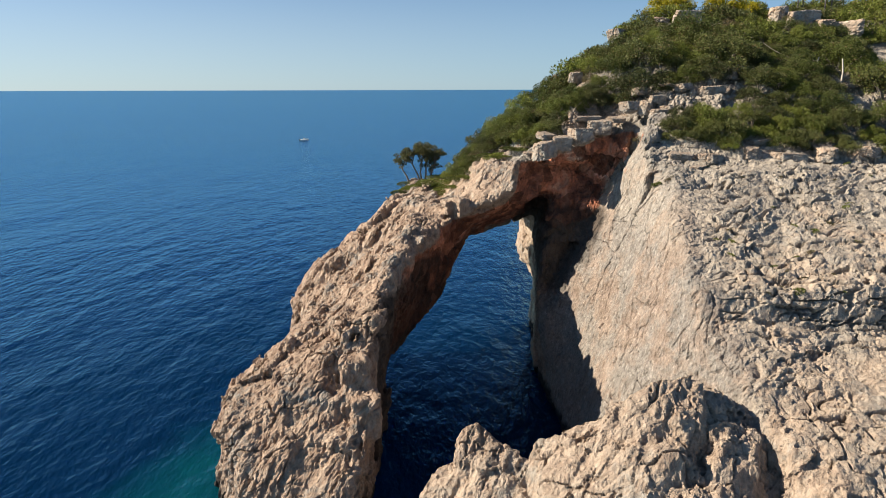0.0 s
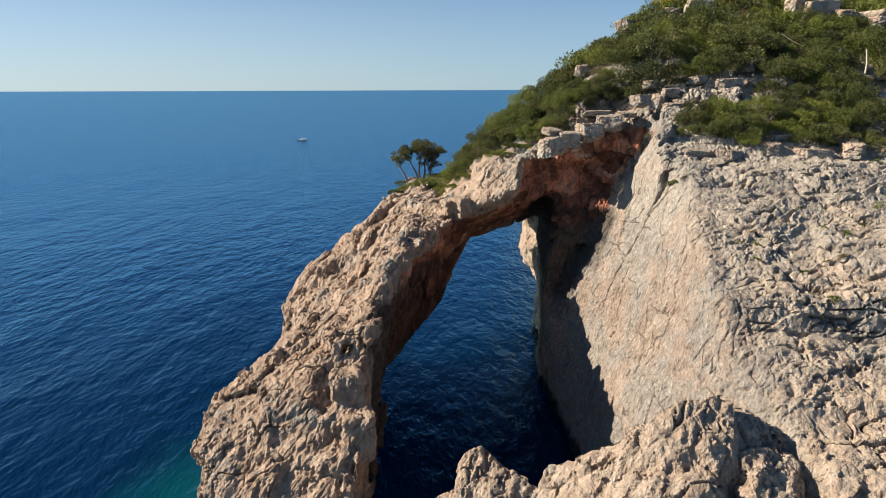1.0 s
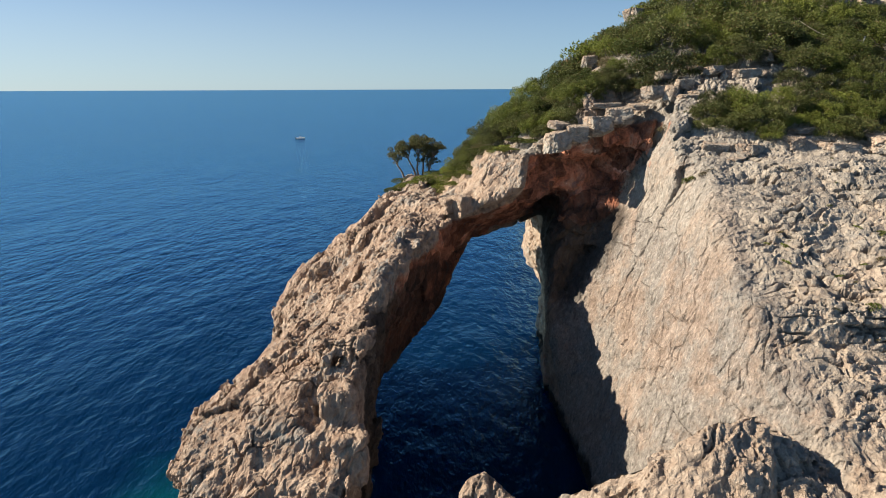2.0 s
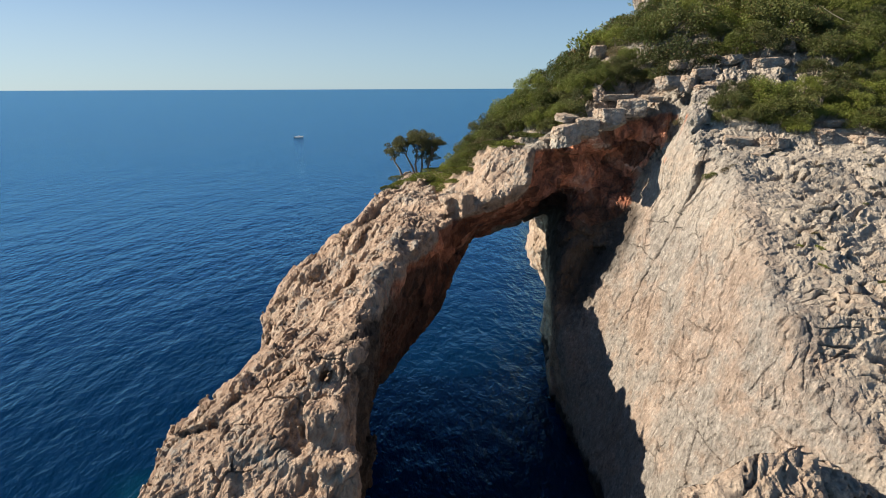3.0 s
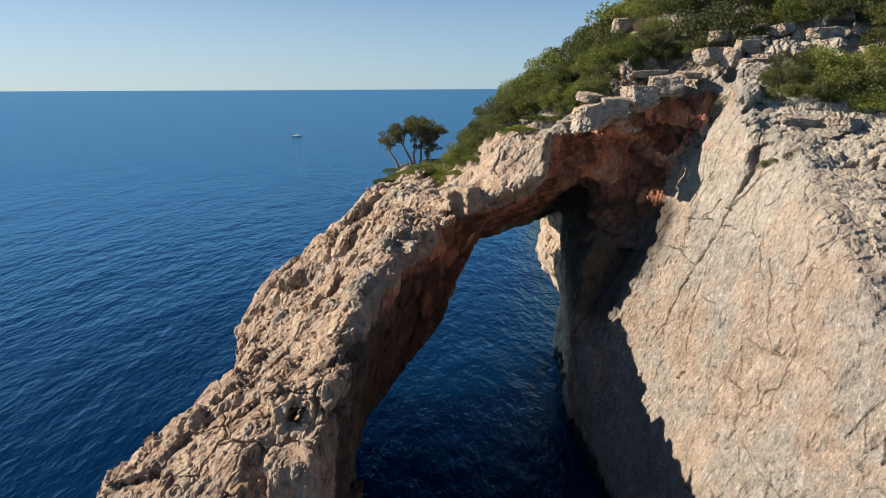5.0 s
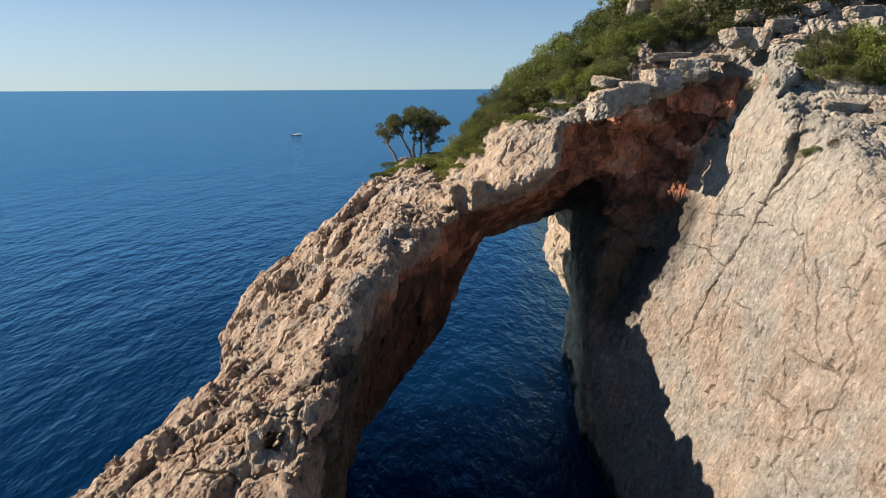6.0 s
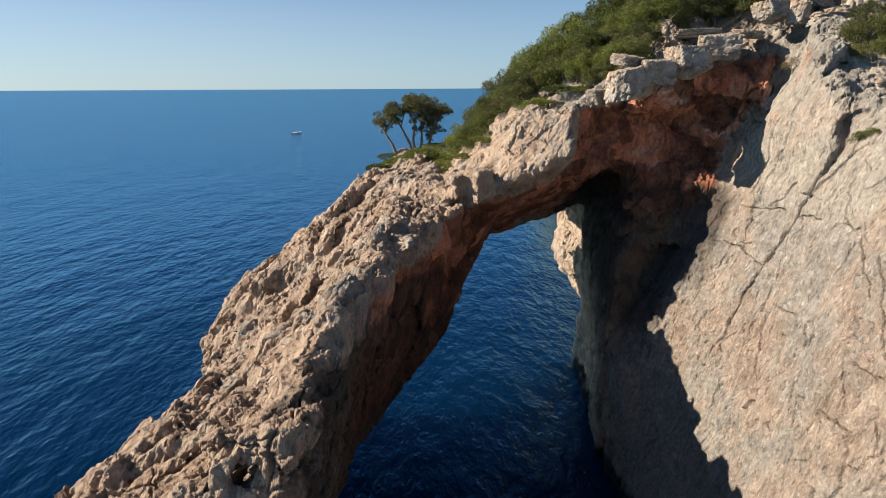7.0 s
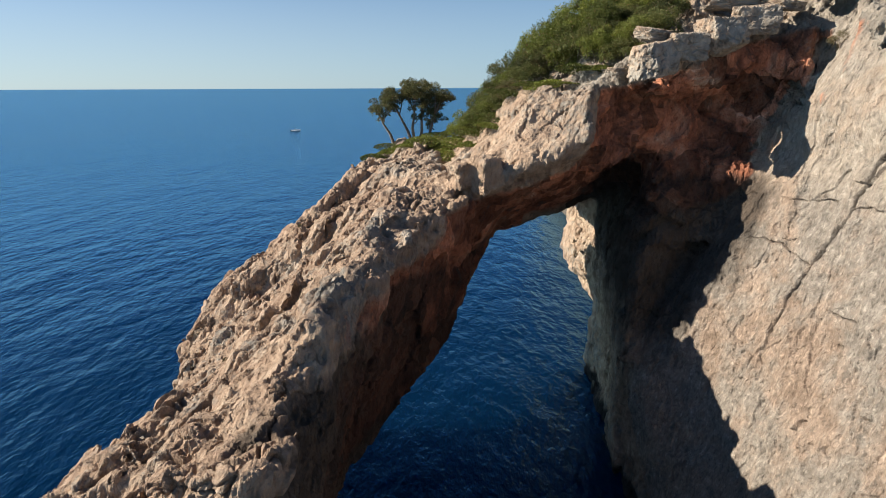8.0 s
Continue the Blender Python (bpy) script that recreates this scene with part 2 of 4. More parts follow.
# ---- meshes from a solid's field ----
def skin(field, lo, step):
    """Quads round the inside (below 0) of a sampled field."""
    inside = field < 0
    nx, ny, nz = [n - 1 for n in field.shape]
    count = np.zeros((nx, ny, nz), np.int8)
    for dx in (0, 1):
        for dy in (0, 1):
            for dz in (0, 1):
                count += inside[dx:dx + nx, dy:dy + ny, dz:dz + nz]
    act = np.argwhere((count > 0) & (count < 8))
    ids = np.full((nx, ny, nz), -1, np.int32)
    ids[act[:, 0], act[:, 1], act[:, 2]] = np.arange(len(act))
    corners = [(a, b, c) for a in (0, 1) for b in (0, 1) for c in (0, 1)]
    vals = {c: field[act[:, 0] + c[0], act[:, 1] + c[1], act[:, 2] + c[2]] for c in corners}
    total, hits = np.zeros((len(act), 3), np.float64), np.zeros(len(act))
    for a in corners:
        for axis in range(3):
            if a[axis]:
                continue
            b = tuple(1 if i == axis else a[i] for i in range(3))
            va, vb = vals[a], vals[b]
            cross = (va < 0) != (vb < 0)
            t = np.where(cross, va / np.where(va == vb, 1, va - vb), 0)
            for i in range(3):
                total[:, i] += np.where(cross, a[i] + (t if i == axis else 0), 0)
            hits += cross
    verts = (act + total / hits[:, None]) * step + np.array(lo)
    faces = []
    for axis in range(3):
        s0 = [slice(1, -1)] * 3
        s1 = [slice(1, -1)] * 3
        s0[axis], s1[axis] = slice(0, -1), slice(1, None)
        a, b = inside[tuple(s0)], inside[tuple(s1)]
        for flip in (False, True):
            e = np.argwhere((a & ~b) if not flip else (~a & b))
            if not len(e):
                continue
            e = e + np.array([0 if i == axis else 1 for i in range(3)])
            u, v = [(1, 2), (2, 0), (0, 1)][axis]
            quad = []
            for du, dv in ((-1, -1), (0, -1), (0, 0), (-1, 0)):
                q = e.copy()
                q[:, u] += du
                q[:, v] += dv
                quad.append(ids[q[:, 0], q[:, 1], q[:, 2]])
            quad = np.stack(quad if not flip else quad[::-1], 1)
            faces.append(quad)
    return verts, np.concatenate(faces)


def largest(v, f):
    """The biggest connected piece."""
    root = list(range(len(v)))

    def find(i):
        while root[i] != i:
            root[i] = root[root[i]]
            i = root[i]
        return i
    for a, b, c, d in f.tolist():
        a = find(a)
        for k in (b, c, d):
            root[find(k)] = a
    lab = np.array([find(i) for i in range(len(v))])
    best = np.bincount(lab).argmax()
    return keep_faces(v, f, lab[f[:, 0]] == best)[:2]


def split_quads(v, f):
    """Every quad in four."""
    n = len(v)
    e = np.stack([f, np.roll(f, -1, 1)], 2).reshape(-1, 2)
    e.sort(axis=1)
    key = e[:, 0].astype(np.int64) * n + e[:, 1]
    uniq, inv = np.unique(key, return_inverse=True)
    mids = (v[uniq // n] + v[uniq % n]) / 2
    em = n + inv.reshape(-1, 4)
    cen = n + len(uniq) + np.arange(len(f))
    out = np.concatenate([np.stack([f[:, i], em[:, i], cen, em[:, i - 1]], 1) for i in range(4)])
    return np.concatenate([v, mids, v[f].mean(1)]), out


def normals(v, f):
    n = np.cross(v[f[:, 2]] - v[f[:, 0]], v[f[:, 3]] - v[f[:, 1]])
    out = np.stack([np.bincount(f.ravel(), np.repeat(n[:, i], 4), len(v)) for i in range(3)], 1)
    return out / np.maximum(np.linalg.norm(out, axis=1), 1e-9)[:, None]


def relax(v, f, times=1, amount=0.5):
    for _ in range(times):
        total, count = np.zeros_like(v), np.bincount(f.ravel(), minlength=len(v)) * 2
        for s in (1, -1):
            other = v[np.roll(f, s, 1)]
            for i in range(3):
                total[:, i] += np.bincount(f.ravel(), other[..., i].ravel(), len(v))
        v = v + amount * (total / np.maximum(count, 1)[:, None] - v)
    return v


def keep_faces(v, f, mask):
    """The faces under mask, with only their own points; also the old numbers of those points."""
    f = f[mask]
    used, inv = np.unique(f, return_inverse=True)
    return v[used], inv.reshape(f.shape), used


def mesh_object(name, v, f, material, attributes=None, smooth_shade=True):
    me = bpy.data.meshes.new(name)
    me.vertices.add(len(v))
    me.vertices.foreach_set("co", np.asarray(v, np.float32).ravel())
    k = f.shape[1]
    me.loops.add(f.size)
    me.loops.foreach_set("vertex_index", np.asarray(f, np.int32).ravel())
    me.polygons.add(len(f))
    me.polygons.foreach_set("loop_start", np.arange(0, f.size, k, dtype=np.int32))
    me.polygons.foreach_set("use_smooth", np.full(len(f), smooth_shade))
    me.update(calc_edges=True)
    for key, values in (attributes or {}).items():
        me.attributes.new(key, "FLOAT", "POINT").data.foreach_set("value", np.asarray(values, np.float32))
    me.materials.append(material)
    return new(name, me)


# ---- the lie of the land ----
def ip(x, *pairs):
    return np.interp(x, [p[0] for p in pairs], [p[1] for p in pairs])


def front_slope(y):
    """Height of the terrace and hill going inland."""
    return ip(y, (10, 4), (16, 6), (22, 8.5), (27, 10.7), (29, 11.5), (31.6, 12.6), (32.8, 13.1), (33.6, 13.3), (34.5, 14.8), (36, 15.2), (40, 17.1), (43.6, 18.9),
              (46.4, 20.3), (48.5, 20.9), (51.5, 22.6), (55, 24.8), (60, 27.8), (66, 30.4), (72, 33.2), (79, 35.2), (86, 36), (100, 34), (140, 31))


def side_slope(x, y):
    """Height of the arch's back and of the hill's seaward side."""
    z = ip(x, (-30, -6), (-14.3, 8), (-6, 14.5), (-2.5, 15.3), (0, 15.7), (1.4, 16.5), (2.4, 17.6), (3.4, 19.0), (4.4, 19.9), (5.4, 20.4), (6.6, 20.8), (8, 21.4), (11, 23.4),
           (13, 25.1), (17, 28.1), (21, 31.2), (26, 34), (34, 37), (60, 40))
    return z + (0.13 + 0.07 * smooth(0, 1.5, x) * smooth(13, 9, x)) * np.clip(y - 57, -3, 9) - 0.5 * np.clip(y - 73, 0, 40) - 0.5 * np.clip(-11.6 - x, 0, 3)


def land(x, y):
    below = 0.7 * ip(y, (26, 0), (30, 0.6), (33.2, 1), (33.8, 1), (34.25, 0)) * smooth(16.0, 23.0, x)
    return smin(front_slope(y) - below, side_slope(x, y), 1.5)


def crack_y(z):
    """The long crack that runs down the slab."""
    return ip(z, (5, 49.0), (8.5, 49.2), (11.4, 49.1), (13.4, 48.9), (15.4, 48.45), (18.1, 47.85), (19.7, 47.8), (20.7, 47.3), (24, 46.5))


def wall_x(y, z):
    """The seaward face of the cliff: a leaning slab that bends into the arch's inner jamb, its upper sheet standing proud beyond the long crack."""
    bend = ip(y, (46, 0), (49, 0.5), (51, 1.3), (52, 2.0), (53, 2.9), (54, 3.6))
    sheet = 0.75 * smooth(17.2, 19.8, z) * smooth(-0.1, 0.2, y - crack_y(z)) * smooth(55, 51, y)
    return 11.75 + 0.36 * (z - 7.5) + 0.32 * np.clip(36 - y, 0, 14) - bend * np.clip(1.25 - 0.053 * z, 0.05, 1.2) - sheet


def back_y(x):
    """The seaward end of the rock."""
    return ip(x, (-16, 60.5), (-8, 60), (-6, 60.5), (-4.7, 64), (-3.9, 68.3), (-1.4, 69.0), (0.6, 66.4), (6.5, 66.0), (8, 73.6), (12, 75), (20, 92))


def inner_x(y, z):
    """The arch's inner face on the buttress side, up to its seaward edge and back behind that."""
    edge = ip(z, (0, 46.5), (4.4, 49), (7.6, 56), (12, 60), (16, 63))
    yy = np.minimum(y, edge)
    return ip(yy, (30, -4.7), (37, -4.2), (42, -3.6), (48, -2.8), (58, 1.2), (66, 4.4)) + ip(yy, (40, 0.05), (46, 0.25)) * (z - 11) - np.minimum(0.7 * (y - yy), 3.2)


def leg_field(x, y, z):
    """The long buttress on which the arch's seaward end stands."""
    crest = ip(y, (26, -4), (29, 0), (31, 4), (33, 7), (35, 10), (37, 12.2), (39, 13.2), (42, 14.4), (46, 14.7), (49, 14.8), (53, 15.4), (57, 15.8), (64, 16.5))
    steps = ip(y, (26, -4), (29, 0), (31, 4.5), (32.6, 6.6), (34.0, 7.2), (34.4, 8.9), (36.1, 9.4), (36.6, 11.6), (39, 13.0), (42, 14.4))
    crest = np.where(y < 42, crest + (steps - crest) * smooth(-7.5, -6.2, x), crest)
    crest_x = ip(y, (28, -6), (33, -5.3), (37, -4.6), (42, -3.6), (52, -2.6), (58, -3))
    fall = ip(y, (30, 0.45), (35, 0.5), (40, 0.68), (44, 0.8), (57, 0.78))
    left = ip(y, (28, -7.6), (31, -10.1), (33, -12.0), (36, -14.3), (39, -15.0), (42, -13.4), (45, -12.2), (49, -11.8), (52, -12.5), (54, -13.4),
              (56, -13.9), (60, -13.9))
    inner = inner_x(y, z)
    top = crest - fall * np.maximum(crest_x - x, 0) - 0.45 * np.maximum(-11.6 - x, 0) * smooth(48, 53, y) - 0.15 * np.maximum(x - crest_x, 0)
    f = smax(0.75 * (z - top), 0.95 * (x - inner), 0.7)
    f = smax(f, 0.95 * (left - 0.12 * np.clip(4 - z, -4, 6) - x), 0.9)
    return smax(f, y - back_y(x), 0.8)


# single blocks that stand out of the arch: centre, half sizes, turn
LUMPS = ((-5.35, 35.5, 9.1, 0.85, 0.9, 1.4, 0.2), (-4.6, 34.2, 7.2, 0.85, 0.8, 1.4, 0.1), (-4.9, 37.7, 11.9, 1.2, 0.9, 0.5, -0.3), (-6.1, 36.9, 10.6, 0.35, 0.4, 1.0, 0.5),
         (-2.9, 51.5, 13.9, 1.3, 0.8, 0.22, 0.15), (1.6, 53.8, 16.3, 0.55, 0.6, 0.8, 0.5),
         (0.6, 54.3, 16.2, 0.7, 0.6, 0.6, 0.5))


def lump(x, y, z, hx, hy, hz, turn):
    c, s = math.cos(turn), math.sin(turn)
    u, w = c * x + s * y, c * y - s * x
    return np.maximum(np.maximum(np.abs(u) - hx, np.abs(w) - hy), np.abs(z - 0.2 * u) - hz)


def arch_field(x, y, z):
    """The cliff with the arch and its buttress."""
    f = 0.8 * (z - land(x, y))
    face_y = ip(x, (-3, 55.6), (0, 55), (2.5, 53.6), (4.6, 52.7), (6.1, 52.4), (6.7, 53.6), (7.6, 54.8), (12, 55.4), (14, 55.4), (15.3, 54.2), (17, 52.4)) + 0.3 * np.clip(z - 17, -2, 2.5)
    face_y = face_y + ip(x, (1, 0), (2, 0.9), (4.6, 0.8), (6.2, 0.1)) * np.clip(z - 17, 0, 3.5)
    brow = smooth(6.4, 7.6, x) * smooth(19.2, 20.4, z)
    face_y = face_y - ip(x, (8, 2.4), (10, 2.1), (13, 1.5), (15.5, 0.2)) * brow + 0.75 * np.clip(z - 21.3, 0, 4) + 0.8 * smooth(10, 13, x) * np.clip(z - 22.6, 0, 4)
    open_front = smax(y - face_y, x - wall_x(y, z), 0.5)
    f = smax(f, -open_front, 0.5)
    inner = inner_x(y, z)
    far_jamb = ip(z, (0, 11.8), (3.7, 11.4), (4.9, 10.8), (5.5, 9.9), (6.6, 9.8), (7.1, 8.7), (8.4, 8.5), (11.0, 9.0), (13.6, 9.4), (17, 11.0))
    jamb = ip(y, (50, 9.2), (54, 8.5), (57, 8.8), (62, 9.4), (67, 9.7)) + 0.25 * np.clip(z - 11, 0, 6)
    jamb = jamb + (far_jamb - jamb) * smooth(67.4, 70.4, y)
    roof = 11.7 + 0.42 * np.clip(x, -3, 12) + 0.5 * np.clip(60 - y, -2, 8)
    roof = roof - 1.8 * smooth(65, 68, y) * smooth(6.5, 8.0, x)
    tunnel = smax(smax(inner - x, x - jamb, 0.8), 0.85 * (z - roof), 1.2)
    f = smax(f, -tunnel, 0.6)
    f = np.maximum(f, 0.9 * (-13.9 - x))
    f = smax(f, y - back_y(x), 0.8)
    f = smin(f, leg_field(x, y, z), 0.8)
    return np.maximum(f, 0.8 * (20.3 - 0.4 * z - y))


def outcrop_field(x, y, z):
    """The low spur in front of the cove."""
    crest = ip(x, (-4, -3), (-2, 3.5), (-1.2, 5.7), (-0.5, 6.8), (0.5, 7.0), (1.0, 8.2), (1.7, 8.8), (2.6, 8.4), (3.8, 8.2), (4.3, 7.8), (4.7, 9.2),
               (6.2, 10.0), (8.7, 11.2), (10.8, 11.9), (13, 11.6), (15, 10.9), (20, 9))
    crest_y = ip(x, (-3, 28.5), (1.7, 30), (5, 28.2), (9, 27.6), (13, 28.4), (18, 29))
    level = ip(x, (10.8, 11.9), (13, 11.5), (15, 10.9), (18, 9.8), (20, 9.0))
    crest = np.where(x > 10.8, crest + (level - crest) * smooth(0, 3, crest_y - y), crest)
    top = crest - 0.8 * np.maximum(crest_y - y, 0) - ip(x, (11, 2.5), (13.5, 0.7)) * np.maximum(y - crest_y - 0.3, 0)
    top = np.maximum(top, ip(x, (-3, -3), (2, 1.5), (10, 4.5), (20, 6)) - 0.5 * np.maximum(22 - y, 0) - 9 * smooth(26, 30, y))
    return np.maximum(0.6 * (z - top), 0.8 * (19.6 - 0.4 * z - y))


def along_fall(p):
    """The place, drawn out along the way that rain runs down the rock."""
    fall = np.array((-0.46, -0.22, -0.86))
    q = p - 0.74 * (p @ fall)[:, None] * fall
    return turned(q, 0.4, 0.5, 0.6)


def rough_shift(p, weight_slab):
    """How far blocks, joints and pits push the rock's face in and out."""
    warp = np.stack([vnoise(p * 0.5, s) for s in (3, 4, 5)], 1)
    d1, d2, val, tilt = cells(turned(p, 0.30, -0.55, 0.25, 1.3, 1.5, 3.0) + 0.22 * warp, 11)
    open_joint = smooth(-0.15, 0.35, vnoise(p * 0.33, 12))
    block = 0.22 * (val - 0.5) + 0.30 * tilt - 0.34 * open_joint * np.exp(-((d2 - d1) / 0.045) ** 2)
    e1, e2, val2, tilt2 = cells(turned(p, 0.2, -0.45, 0.6, 3.4, 3.0, 4.2) + 0.15 * warp, 15)
    huge = 0.5 * (val2 - 0.5) + 0.55 * tilt2 - 0.30 * np.exp(-((e2 - e1) / 0.035) ** 2)
    h1, h2, val3, tilt3 = cells(turned(p, 0.1, 0.3, 0.2, 2.4, 2.0, 1.7), 17)
    slump = 0.7 * (val3 - 0.5) + 0.7 * tilt3 - 0.2 * np.exp(-((h2 - h1) / 0.04) ** 2)
    big = 0.25 * fbm(p * 0.2, 2, 0.5, 21)
    flat = smooth(0.4, 1.4, p[:, 0] - wall_x(p[:, 1], p[:, 2])) * smooth(12, 14, p[:, 0]) * smooth(53, 51, p[:, 1])
    ribs = 0.26 * (np.abs(vnoise(along_fall(p) * 0.75 + 0.3 * warp, 43)) - 0.3) * (1 - 0.7 * flat) * (1 - 0.7 * calm(p))
    rough = big + (1 - 0.85 * flat) * block * (1 - 0.85 * calm(p)) + (0.9 - 0.72 * flat) * huge * (1 - 0.4 * calm(p)) + 0.08 * fbm(p * 1.1, 2, 0.5, 41) + ribs
    rough = rough + 1.25 * slump * overhang(p)
    slab = 0.25 * big + 0.10 * fbm(p * 0.45, 2, 0.5, 51)
    return rough * (1 - weight_slab) + slab * weight_slab


def calm(p):
    """1 on the arch's plain inner faces and the front of its span, 0 on the craggy rest."""
    x, y, z = p.T
    face = smooth(1.6, 0.7, np.abs(x - inner_x(y, z))) * smooth(38, 44, y) * smooth(14.5, 13.5, z)
    span = smooth(51, 52.5, y) * smooth(-1, 2, x) * smooth(14, 12.5, x)
    return np.maximum(0.4 * face, 0.75 * span)


def overhang(p):
    """1 in the blocky hollow under the brow."""
    x, y, z = p.T
    return smooth(51.5, 53, y) * smooth(5.8, 7, x) * smooth(15, 13.8, x) * smooth(12, 14, z) * smooth(66, 60, y)


def slab_weight(p):
    """1 on the cliff's plain seaward slab, 0 elsewhere."""
    x, y, z = p.T
    d = np.abs(x - wall_x(y, z))
    face = smooth(1.6, 0.6, d) * smooth(26, 28, y) * smooth(54.5, 53, y) * smooth(0.2, 1.0, land(x, y) - z)
    edge = x - wall_x(y, z)
    lip = smooth(-0.6, 0.2, edge) * smooth(3.2, 1.2, edge + 0.9 * vnoise(p * 0.5, 23)) * smooth(48, 44, y) * smooth(28, 31, y)
    return np.maximum(face, 0.75 * lip)


def solid(field, lo, hi, step, slab=True):
    axes = [np.arange(a, b + step, step) for a, b in zip(lo, hi)]
    x, y, z = np.meshgrid(*axes, indexing="ij", sparse=True)
    f = field(x, y, z).astype(np.float32)
    near = np.argwhere(np.abs(f) < 1.7)
    p = near * step + np.array(lo)
    w = slab_weight(p) if slab else np.zeros(len(p))
    f[near[:, 0], near[:, 1], near[:, 2]] -= rough_shift(p, w) * (1.0 if slab else 0.65)
    if slab:
        f = np.maximum(f, (1.1 - np.sqrt((x + 13.1) ** 2 + (y - 41.3) ** 2 + (z - 8.9) ** 2)).astype(np.float32))
    for cx, cy, cz, hx, hy, hz, turn in LUMPS if slab else ():
        near = np.argwhere((np.abs(x - cx) < 2) & (np.abs(y - cy) < 2) & (np.abs(z - cz) < 2.5))
        p = near * step + np.array(lo)
        i, j, k = near.T
        block = lump(p[:, 0] - cx, p[:, 1] - cy, p[:, 2] - cz, hx, hy, hz, turn) + 0.12 * fbm(p * 0.9, 2, 0.5, 19)
        f[i, j, k] = smin(f[i, j, k], block, 0.12)
    return largest(*skin(f, lo, step))


# open cracks of the slab, and the edges of its beds, as lines of (z, y)
CRACKS = (((5, 49.0), (8.5, 49.2), (11.4, 49.1), (13.4, 48.9), (15.4, 48.45), (18.1, 47.85), (19.7, 47.8), (20.7, 47.3)),
          ((15.6, 48.3), (15.95, 47.4), (15.8, 46.3), (15.95, 45.5), (15.8, 44.8), (16.05, 43.4), (15.9, 41.8)),
          ((18.5, 46.4), (17.6, 45.3), (17.1, 44.5), (16.3, 43.9), (15.3, 43.0), (14.2, 42.1), (13.0, 41.0), (12.4, 40.0), (12.2, 38.8)),
          ((15.8, 44.4), (14.9, 43.5), (14.1, 42.6)), ((13.7, 52.2), (13.75, 50.3), (13.4, 49.0)), ((15.3, 55.0), (15.6, 52.7), (15.5, 51.1), (15.9, 49.3)))
BEDS = (((10.3, 38.7), (9.4, 38.8), (8.4, 39.0), (7.8, 38.4), (6.9, 38.6), (5.8, 38.75), (5.1, 37.8)), ((5.1, 41.0), (5.6, 38.7)),
          ((9.9, 43.5), (10.2, 40.3), (10.5, 37.7), (10.8, 35.4), (10.5, 33.9), (10.3, 32.1), (10.1, 31.0)), ((8.8, 42.0), (8.7, 39.3), (8.4, 36.6), (8.1, 35.1), (7.8, 33.0)),
          ((13.8, 34.6), (12.7, 34.1), (11.0, 33.5)), ((13.8, 34.3), (13.8, 33.4), (13.9, 32.9)), ((12.9, 44.6), (12.3, 44.5), (11.7, 44.2)),
          ((12.3, 38.6), (12.0, 41.5), (12.4, 44.5), (12.2, 47.0)))


def slab_cracks(v, warp):
    """How deep in an open crack of the slab a place is, 0 to 1."""
    y = v[:, 1] + 0.16 * warp[:, 0] + 0.07 * vnoise(v * 3.1, 14)
    z = v[:, 2] + 0.16 * warp[:, 1] + 0.07 * vnoise(v * 3.1, 16)
    out = np.zeros(len(v))
    for k, line in enumerate(CRACKS + BEDS):
        wide = 0.055 if k == 0 else 0.024
        for (z0, y0), (z1, y1) in zip(line, line[1:]):
            dy, dz = y1 - y0, z1 - z0
            u = np.clip(((y - y0) * dy + (z - z0) * dz) / (dy * dy + dz * dz), 0, 1)
            gap = np.hypot(y - y0 - u * dy, z - z0 - u * dz)
            out = np.maximum(out, np.exp(-(gap / wide) ** 2))
    broken = smooth(-0.25, 0.2, vnoise(v * 0.8, 18))
    main = np.exp(-((y - crack_y(z)) / ip(z, (10, 0.05), (16, 0.06), (19, 0.13))) ** 2) * smooth(9.0, 11.0, z)
    return np.maximum(0.6 * out * broken, main)


